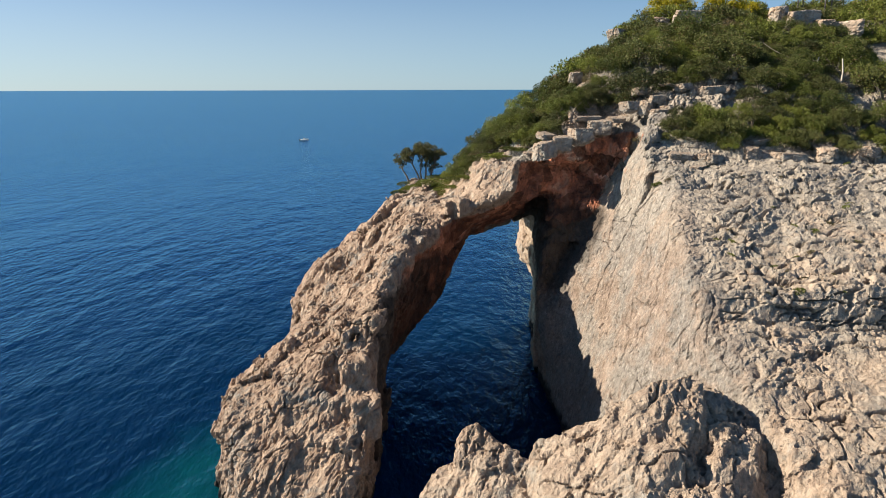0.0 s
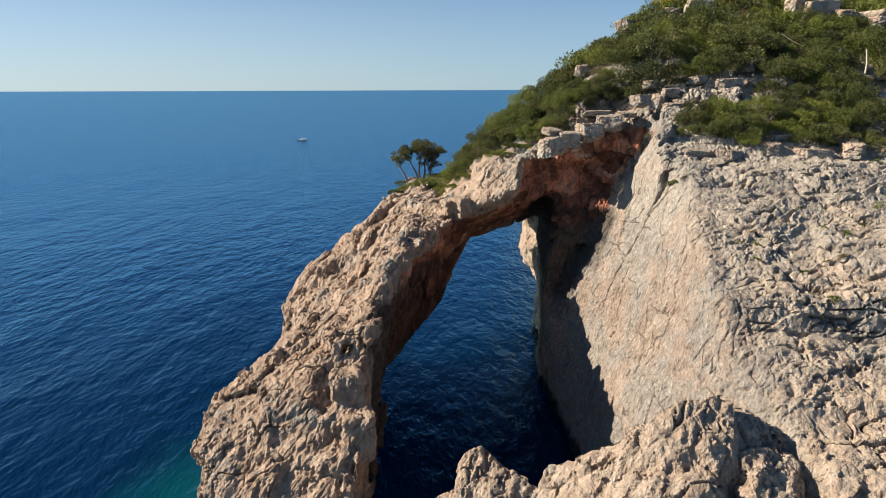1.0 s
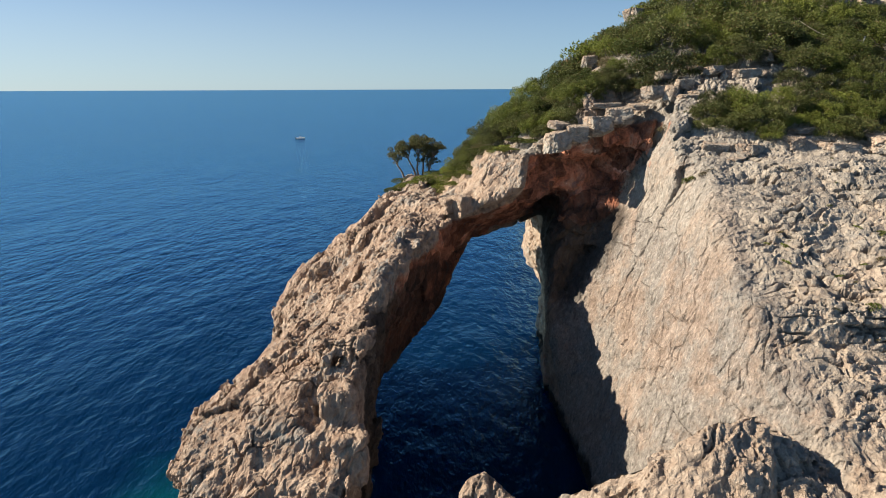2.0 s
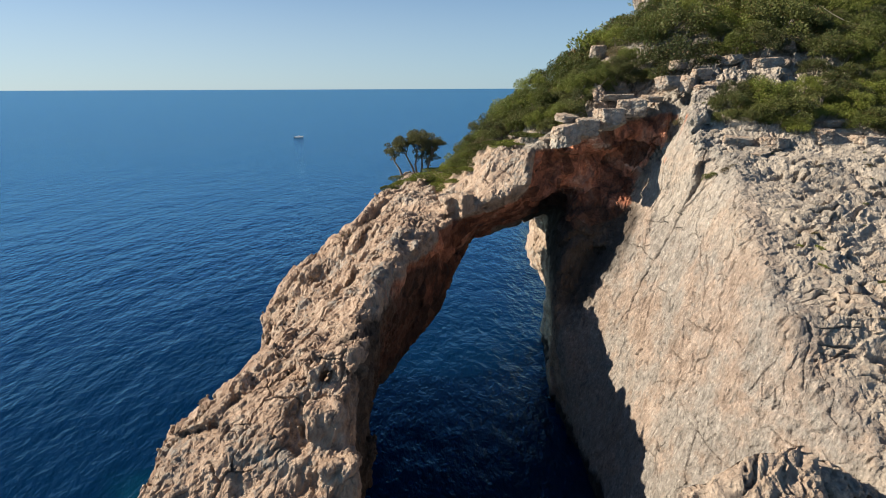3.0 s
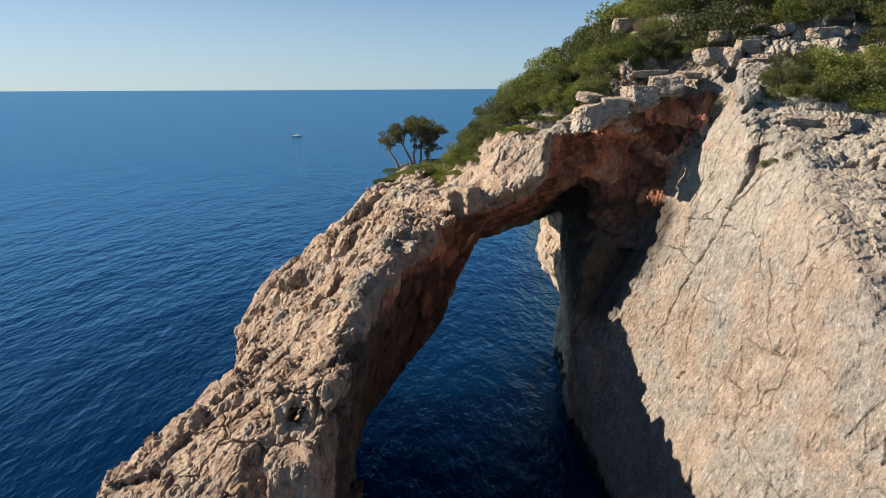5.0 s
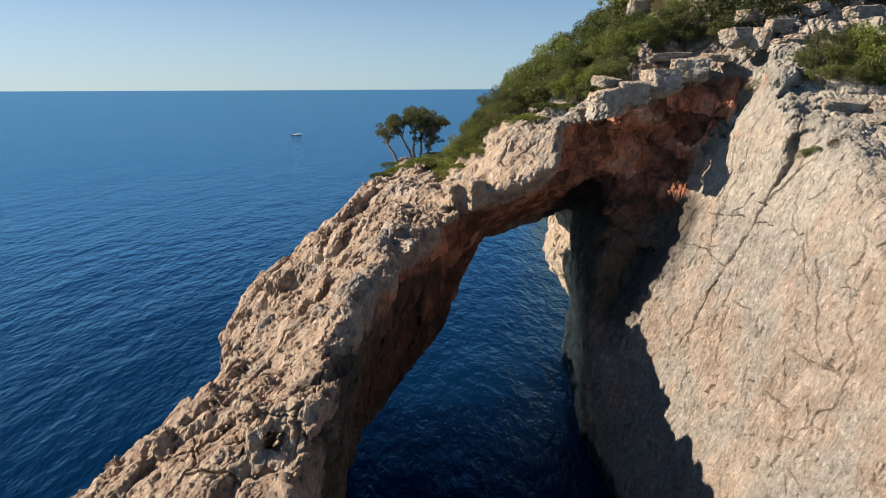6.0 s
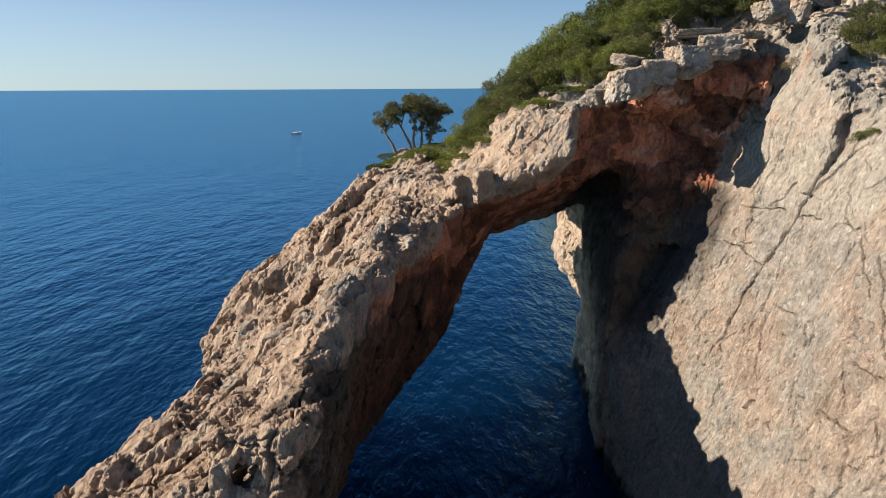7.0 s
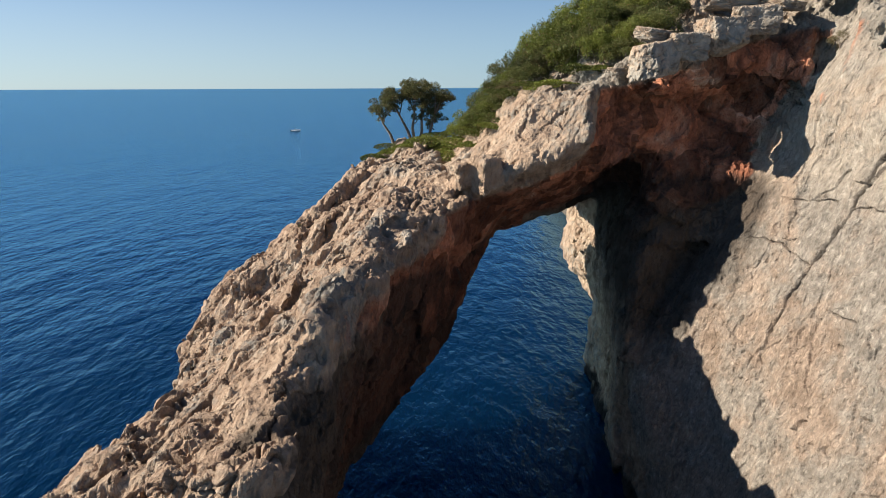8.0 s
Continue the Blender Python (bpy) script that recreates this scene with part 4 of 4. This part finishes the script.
PATH_ROCKS = ((33.9, 57.6, 26.5, 0.8, 0.5, 0.35, 30), (34.6, 57.3, 26.4, 0.6, 0.5, 0.35, 80), (35.6, 57.2, 26.3, 0.7, 0.5, 0.3, 10),
               (34.6, 55.3, 25.2, 0.7, 0.5, 0.4, 50), (34.0, 54.8, 24.9, 0.5, 0.5, 0.4, 150),
               (32.2, 51.6, 22.6, 0.5, 0.5, 0.7, 75), (28.6, 59.4, 27.6, 1.0, 0.7, 0.5, 110), (25.4, 58.6, 27.2, 0.9, 0.7, 0.5, 160))


def hides_rock(x, y, r):
    """True where a shrub of that size would stand on or just before a rock that shows."""
    return any(abs(x - a) < 0.75 * r + 0.5 * sx and -1.5 * r - 0.6 < y - b < 0.6 * sy + 0.2 for a, b, _, sx, sy, _, _ in BROW_ROCKS + LEDGE_ROCKS + SLOPE_ROCKS + PATH_ROCKS)


def bare(x, y):
    """Places where the rock shows: the terrace, the brow over the arch and its front edge."""
    edge = 49.0 + 1.2 * math.sin(x * 0.7) + 0.8 * math.sin(x * 1.9 + 1)
    if x > 17 and y < edge:
        return True
    if 6.5 < x <= 18.2 and y < ip(x, (6.5, 57.2), (8, 55.8), (10.5, 56.2), (12.5, 58.8), (18.2, 58.2)):
        return True
    if x < 0.9 or y > float(back_y(np.array(x))) - 0.8:
        return True
    if x <= 6.5 and y < ip(x, (-6, 66), (1.3, 64.0), (3.3, 60.3), (6.5, 58.5)):
        return True
    if 32.3 < x < 36.8 and 52.8 < y < 59.2:
        return True
    if 17.5 < x < 24 and 53.4 < y < 56.0:
        return True
    return False


rng = random.Random(5)
spots = []
# the close green cover on the arch's landward end, the belt above the terrace, then the hill
for x0, x1, y0, y1, count, apart, sizes in ((1.0, 6.0, 61.8, 66.5, 36, 0.33, (1.2, 1.3, 1.45)), (1.2, 9.5, 58, 66, 70, 0.30, (0.8, 1.0, 1.15)), (7, 15, 55.5, 61, 30, 0.38, (0.8, 1.0, 1.3)), (18.2, 35, 49, 53.4, 50, 0.45, (0.8, 1.0, 1.3)),
                                            (7, 40, 50, 68, 110, 0.5, (1.1, 1.4, 1.8, 2.2))):
    have, tries = 0, 0
    while have < count and tries < 12000:
        tries += 1
        y = rng.uniform(y0, y1)
        x = rng.uniform(x0, min(x1, 0.72 * y + 2))
        r = rng.choice(sizes) * (0.75 if x < 2.2 else 1.0)
        if x < 14:
            r = min(r, 1.4)
        if 7 < x < 16 and y < 60:
            r = min(r, 0.9)
        if bare(x, y) or hides_rock(x, y, r) or any((x - a) ** 2 + (y - b) ** 2 < (apart * (r + c)) ** 2 for a, b, c in spots):
            continue
        spots.append((x, y, r))
        have += 1
for x, y, r in spots:
    kind = rng.choices(range(6), (4, 3, 4, 4, 3, 1.3))[0]
    put_shrub(kind, x, y, r, -0.7 if x < 6.5 and y > 61 else 0.0, rng)


def far_scrub():
    """The scrub over the top of the hill, too far to tell bush from bush."""
    gen = np.random.default_rng(9)
    pieces = {0: [], 1: []}
    for k in range(330):
        y = 66 + 34 * gen.random() ** 1.2
        x = gen.uniform(11.5 + 0.45 * (y - 66), 0.75 * y + 6)
        r = gen.uniform(1.1, 2.2)
        if hides_rock(x, y, r):
            continue
        lv, lf = lobes_leaves(shrub_lobes(gen, gen.uniform(0.7, 1.1)), 1100, 0.10, gen)
        z = ground_z(x, y) if y < 75 else float(land(np.array(x), np.array(y))) - 0.5
        pieces[int(gen.random() < 0.4)].append((lv * r + np.array((x, y, z - 0.1 * r)), lf))
    for k, material in ((0, GREEN), (1, DARK)):
        sv, sf = joined(pieces[k])
        tagged(mesh_object("scrub", sv, sf, material), "dense evergreen scrub covering the hilltop", "scrub", kind="stuff")


far_scrub()


def cluster_tree(x, y, z):
    """The wind-bent tree on the arch: several thin leaning trunks and a broken crown."""
    rng = np.random.default_rng(21)
    top = thing("tree", "small wind-bent tree with several thin trunks on the arch", "tree")
    top.location = (x, y, z)
    lobes = []
    limbs = [((-1.25, 0, -0.4), (-1.55, 0.05, 0.5), (-2.0, 0.0, 1.2), (-2.3, 0.0, 2.0)),
             ((-0.05, 0.1, -0.4), (-0.4, 0.1, 0.7), (-0.95, 0.2, 1.75), (-1.4, 0.2, 2.7)),
             ((0.1, -0.1, -0.4), (-0.1, -0.1, 0.9), (0.05, 0.0, 1.9), (-0.4, 0.0, 3.0)),
             ((0.35, 0.2, -0.4), (0.5, 0.2, 0.8), (0.5, 0.2, 1.9), (0.6, 0.1, 3.1)),
             ((0.9, 0.1, -0.4), (1.05, 0.1, 0.7), (1.3, 0.1, 1.7), (1.8, 0.1, 2.8))]
    for k, limb in enumerate(limbs):
        child("trunk", *tube(limb, [0.12, 0.095, 0.065, 0.03], 7), BARK, top)
    for x0, z0, r in ((-2.1, 2.3, 0.65), (-2.55, 2.1, 0.42), (-1.5, 2.75, 0.65), (-0.75, 3.25, 0.75), (0.05, 3.4, 0.72), (-0.35, 2.8, 0.6), (0.7, 3.1, 0.7),
                      (1.4, 3.15, 0.75), (2.05, 2.8, 0.55), (1.6, 2.35, 0.6), (1.0, 1.9, 0.5), (0.9, 1.2, 0.34), (0.4, 2.2, 0.42),
                      (-1.9, 1.75, 0.34), (-1.15, 2.1, 0.4), (0.2, 1.6, 0.32), (1.35, 1.6, 0.4), (-0.3, 3.55, 0.5), (1.0, 3.5, 0.45)):
        mid = Vector((x0, rng.normal(0, 0.5), z0))
        near = min(limbs, key=lambda q: (Vector(q[2]) - mid).length)
        fork = Vector(near[2]) + Vector((0, 0, min(0.0, z0 - near[2][2] - 0.4)))
        child("branch", *tube([fork, fork.lerp(mid, 0.5) + Vector((0.06, 0, -0.08)), mid], [0.05, 0.035, 0.012], 5), BARK, top)
        for k in range(8):
            off = rng.normal(0, 0.58, 3) * r
            lobes.append((mid.x + off[0], mid.y + 1.2 * off[1], mid.z + 0.7 * off[2], r * rng.uniform(0.42, 0.7)))
    v, f = lobes_leaves(lobes, 42000, 0.075, rng)
    child("crown", v, f, PINE, top)


cluster_tree(-2.35, 67.6, 16.6)


# ---- boulders on the brow and the slope ----
def make_boulder(seed, label):
    rng = np.random.default_rng(seed)
    bm = bmesh.new()
    bmesh.ops.create_icosphere(bm, subdivisions=5, radius=1.0)
    p = np.array([q.co for q in bm.verts])
    axes = np.array([(1, 0, 0), (-1, 0, 0), (0, 1, 0), (0, -1, 0), (0, 0, 1), (0, 0, -1)], float)
    cut = np.concatenate([axes + rng.normal(0, 0.16, (6, 3)), rng.normal(0, 1, (9, 3))])
    cut /= np.linalg.norm(cut, axis=1)[:, None]
    far = np.concatenate([rng.uniform(0.74, 0.86, 6), rng.uniform(0.92, 1.12, 9)])
    reach = np.min(far / np.maximum(p @ cut.T, 0.15), axis=1)
    q = p * np.minimum(reach, 1.3)[:, None]
    d1, d2, val, tilt = cells(q * 2.4 + seed * 7.7, seed)
    shift = 0.05 * fbm(q * 2.0 + seed, 3, 0.5, seed) + 0.06 * tilt + 0.05 * (val - 0.5) - 0.09 * np.exp(-((d2 - d1) / 0.06) ** 2) + 0.02 * fbm(q * 9, 2, 0.5, 3)
    q = q * (1 + shift)[:, None]
    for vert, co in zip(bm.verts, q):
        vert.co = co
    me = bpy.data.meshes.new("boulder")
    bm.to_mesh(me)
    bm.free()
    me.polygons.foreach_set("use_smooth", np.full(len(me.polygons), False))
    for key, value in (("grey", 0.55), ("red", 0.0), ("wet", 0.0), ("pale", 0.3), ("rough", 0.7), ("stain_shade", 0.0), ("crack", 0.0), ("slab", 0.0)):
        me.attributes.new(key, "FLOAT", "POINT").data.foreach_set("value", np.full(len(me.vertices), value, np.float32))
    me.materials.append(ROCK)
    return tagged(new("boulder", me), label, "boulder", "boulders on the brow")


BOULDERS = [make_boulder(1, "grey weathered limestone block on the brow"), make_boulder(2, "pale rounded limestone boulder among shrubs"),
            make_boulder(3, "angular pale limestone block"), make_boulder(4, "layered grey limestone block")]
boulder_used = set()


def put_boulder(kind, x, y, z, sx, sy, sz, turn, lean=0):
    m = pose(x, y, z, lean, lean * 0.6, turn) @ Matrix.Diagonal((sx, sy, sz, 1))
    if kind in boulder_used:
        return copy_thing(BOULDERS[kind], m)
    boulder_used.add(kind)
    BOULDERS[kind].matrix_basis = m
    return BOULDERS[kind]


for k, (x, y, z, sx, sy, sz, turn) in enumerate(BROW_ROCKS + LEDGE_ROCKS):
    put_boulder(k % 4, x, y, z, 0.9 * sx, 0.9 * sy, 0.95 * sz, turn, (k * 7) % 15 - 7)
# pale rocks that show between the shrubs higher up
for k, (x, y, z, sx, sy, sz, turn) in enumerate(SLOPE_ROCKS + PATH_ROCKS):
    put_boulder((k + 1) % 4, x, y, z, sx, sy, sz, turn, (k * 5) % 13 - 6)


# ---- small plants in the cracks, mats on the arch and flowering bushes ----
def make_tuft(seed, material, label, name, category, group, height, count, size):
    rng = np.random.default_rng(seed)
    a, d = rng.uniform(0, 6.28, count), np.sqrt(rng.random(count))
    base = np.stack([d * np.cos(a), d * np.sin(a), height * (1 - d * d) * rng.uniform(0.3, 1.0, count)], 1)
    out = np.stack([0.6 * d * np.cos(a), 0.6 * d * np.sin(a), np.ones(count)], 1)
    v, f = leaves(base, out, size, rng, 0.5)
    ob = mesh_object(name, v, f, material)
    return tagged(ob, label, category, group)


MAT = make_tuft(31, GREEN, "low mat of green plants on the arch", "cushion_plant", "plant", "low plants on the arch", 0.5, 2600, 0.095)
TUFT = make_tuft(32, DRY, "small dry tuft growing in a rock crack", "tuft", "plant", "tufts in the rock", 0.5, 130, 0.35)
FRESH = make_tuft(33, GREEN, "small green tuft growing in a rock crack", "tuft", "plant", "tufts in the rock", 0.6, 130, 0.35)
rng = random.Random(8)
first = True
for x, y, r in ((-3.6, 64.2, 0.8), (-2.9, 65.4, 1.0), (-1.8, 65.6, 1.0), (-0.9, 63.8, 0.9), (-0.2, 62.2, 0.9), (-1.7, 63.6, 0.9), (0.4, 63.6, 1.1), (1.2, 61.8, 1.0),
                (-3.9, 66.4, 0.8), (-4.4, 62.5, 0.7), (-2.6, 63.2, 0.7), (0.9, 60.2, 0.6), (2.0, 59.6, 0.7), (-0.6, 66.6, 1.0), (0.8, 66.0, 1.2), (4.0, 58.9, 0.8), (4.7, 58.2, 0.9), (5.4, 57.8, 0.9), (6.1, 57.2, 0.9),
                (6.8, 56.6, 0.7), (2.4, 61.0, 0.9), (3.0, 60.0, 0.9), (1.6, 62.6, 1.0)):
    m = pose(x, y, ground_z(x, y) - 0.05, rng.uniform(-10, 10), rng.uniform(-14, 0), rng.uniform(0, 360)) @ Matrix.Diagonal((1.25 * r, 1.25 * r, rng.uniform(0.45, 0.85), 1))
    if first:
        MAT.matrix_basis, first = m, False
    else:
        copy_thing(MAT, m)
fresh = {TUFT: True, FRESH: True}
for k in range(60):
    y = rng.uniform(33, 48.5)
    x = rng.uniform(17 if y < 40 else 20, min(0.68 * y, 34))
    proto = rng.choice((TUFT, FRESH))
    r = rng.choice((0.25, 0.35, 0.5, 0.75))
    m = pose(x, y, ground_z(x, y) + 0.02, 20, 0, rng.uniform(0, 360)) @ Matrix.Diagonal((r, r, 0.8 * r, 1))
    if fresh[proto]:
        proto.matrix_basis = m
        fresh[proto] = False
    else:
        copy_thing(proto, m)
for x, y, r in ((-7.6, 56.5, 0.35), (-6.2, 53.5, 0.3), (-5.0, 47.0, 0.3), (-8.6, 50.0, 0.3), (-7.8, 45.4, 0.35), (-3.4, 45.5, 0.25), (-1.6, 55.2, 0.35), (-6.6, 58.0, 0.4)):
    copy_thing(TUFT, pose(x, y, ground_z(x, y) - 0.1, 0, -30, 40 * x) @ Matrix.Scale(r, 4))
for kind, x, y, z, r, tall in ((4, 16.0, 46.7, 18.9, 0.5, 0.9), (5, 16.7, 46.0, 19.5, 0.55, 0.5), (5, 16.3, 53.5, 21.7, 0.4, 1.3), (5, 16.9, 45.0, 19.0, 0.3, 0.5), (4, 17.5, 42.0, 17.6, 0.45, 0.6)):
    copy_thing(SHRUBS[kind], pose(x, y, z, 0, -35, 60 * x) @ Matrix.Diagonal((r, r, r * tall, 1)))
for x, y, r in ((24.0, 73.0, 1.5), (26.0, 73.6, 1.4), (30.2, 72.4, 1.6), (32.2, 72.0, 1.2)):
    bush = make_shrub(int(10 * x), YELLOW, "bush in bright yellow flower on the hilltop", 1.0, 2600, 0.10)
    bush.matrix_basis = pose(x, y, float(land(np.array(x), np.array(y))) + 0.35, 0, 0, 50 * x) @ Matrix.Scale(1.2 * r, 4)


def paint(name, colour, rough=0.4):
    m = Nodes(name)
    n = m.noise(m.coords(), 3.0, 4)
    m.set(Base_Color=m.mix(m.ramp(n, (0.3, g(0)), (0.8, g(0.25))), colour, tuple(0.7 * c for c in colour)), Roughness=rough)
    return m.mat


# ---- fence, posts and dry wall on the hill ----
def wood_material():
    m = Nodes("bleached_wood")
    n = m.noise(m.coords((6, 6, 0.7)), 4.0, 5)
    m.set(Base_Color=m.ramp(n, (0.3, (0.34, 0.29, 0.23)), (0.7, (0.62, 0.57, 0.49))), Roughness=0.85)
    return m.mat


WOOD = wood_material()
POLE = paint("dark_pole", (0.06, 0.05, 0.05), 0.6)
fence = thing("rope_fence", "two bleached crooked posts with a sagging rope", "fence")
a, b = Vector((33.3, 58.9, 27.1)), Vector((35.1, 57.7, 26.3))
child("post", *tube([a - Vector((0, 0, 0.4)), a + Vector((0.05, 0, 0.9)), a + Vector((0.25, 0, 1.7))], [0.07, 0.06, 0.045], 7), WOOD, fence)
child("post", *tube([b - Vector((0, 0, 0.4)), b + Vector((0.05, 0, 1.2)), b + Vector((-0.15, 0, 2.3))], [0.08, 0.07, 0.05], 7), WOOD, fence)
start, end = Vector((29.6, 61.4, 30.2)), a + Vector((0.2, 0, 1.4))
child("rope", *tube([start.lerp(end, u) - Vector((0, 0, 0.5 * 4 * u * (1 - u))) for u in (0, 0.15, 0.3, 0.45, 0.6, 0.75, 0.9, 1)], [0.013] * 8, 5), WOOD, fence)
for x in (40.1, 40.65, 43.2, 43.9):
    post = mesh_object("post", *tube([(0, 0, -1.0), (0, 0, 1.2), (0.02, 0, 3.4)], [0.075, 0.07, 0.065], 8), POLE)
    post.location = (x, 76.0, 34.3)
    tagged(post, "tall dark wooden post on the hilltop", "post", "posts on the hilltop")
wall = thing("dry_stone_wall", "short low dry stone wall half hidden by shrubs", "wall")
stones = [make_boulder(40 + k, "") for k in range(3)]
rng = random.Random(12)
for row in range(3):
    for k in range(9):
        proto = stones[(row + k) % 3]
        stone = new("stone", proto.data)
        stone.parent = wall
        stone.matrix_basis = pose(36.6 + 0.46 * k + 0.2 * (row % 2), 57.3, 26.2 + 0.28 * row, rng.uniform(-8, 8), rng.uniform(-8, 8), rng.uniform(0, 20)) @ Matrix.Diagonal((0.27, 0.25, 0.18, 1))
for proto in stones:
    bpy.data.objects.remove(proto)


# ---- boat far out ----
def boat(x, y, turn):
    white, dark = paint("white_hull", (0.75, 0.75, 0.73)), paint("dark_trim", (0.05, 0.06, 0.08))
    top = thing("boat", "small white motor boat on the open sea", "boat")
    top.matrix_basis = pose(x, y, 0, 0, 0, turn) @ Matrix.Scale(0.75, 4)
    rows, f = [], []
    for u in np.linspace(0, 1, 13):
        w = 1.05 * (1 - max(0, (u - 0.45) / 0.55) ** 2.2)
        px = -3.0 + 6.2 * u
        sheer = 0.75 + 0.45 * u * u
        rows.append([(px, w, sheer), (px, 0.8 * w, 0.0), (px, 0, -0.35), (px, -0.8 * w, 0.0), (px, -w, sheer), (px, -0.86 * w, sheer - 0.08),
                     (px, 0, sheer - 0.2), (px, 0.86 * w, sheer - 0.08)])
    v = np.array(rows).reshape(-1, 3)
    for i in range(12):
        for k in range(8):
            f.append((8 * i + k, 8 * i + (k + 1) % 8, 8 * i + 8 + (k + 1) % 8, 8 * i + 8 + k))
    f.append((0, 1, 2, 3))
    f.append((0, 3, 4, 6))
    child("hull", v, np.array(f), white, top)

    def block(name, x0, x1, w, z0, z1, rake, material):
        bm = bmesh.new()
        bmesh.ops.create_cube(bm, size=1)
        for q in bm.verts:
            high = q.co.z > 0
            q.co = ((x0 if q.co.x < 0 else x1 - (rake if high else 0)), q.co.y * w * (0.85 if high else 1), z1 if high else z0)
        bmesh.ops.bevel(bm, geom=bm.edges[:], offset=0.05, segments=2, affect="EDGES")
        me = bpy.data.meshes.new(name)
        bm.to_mesh(me)
        bm.free()
        me.materials.append(material)
        ob = new(name, me)
        ob.parent = top
        return ob
    block("cabin", -0.6, 1.2, 1.4, 0.7, 1.6, 0.5, white)
    block("windscreen", 0.5, 1.26, 1.2, 1.15, 1.5, 0.35, dark)
    block("outboard_motor", -3.4, -2.95, 0.5, 0.1, 1.2, 0.05, dark)
    child("mast", *tube([(-0.4, 0, 1.5), (-0.5, 0, 2.9)], [0.05, 0.03], 6), dark, top)


boat(-75.0, 345.0, 8)
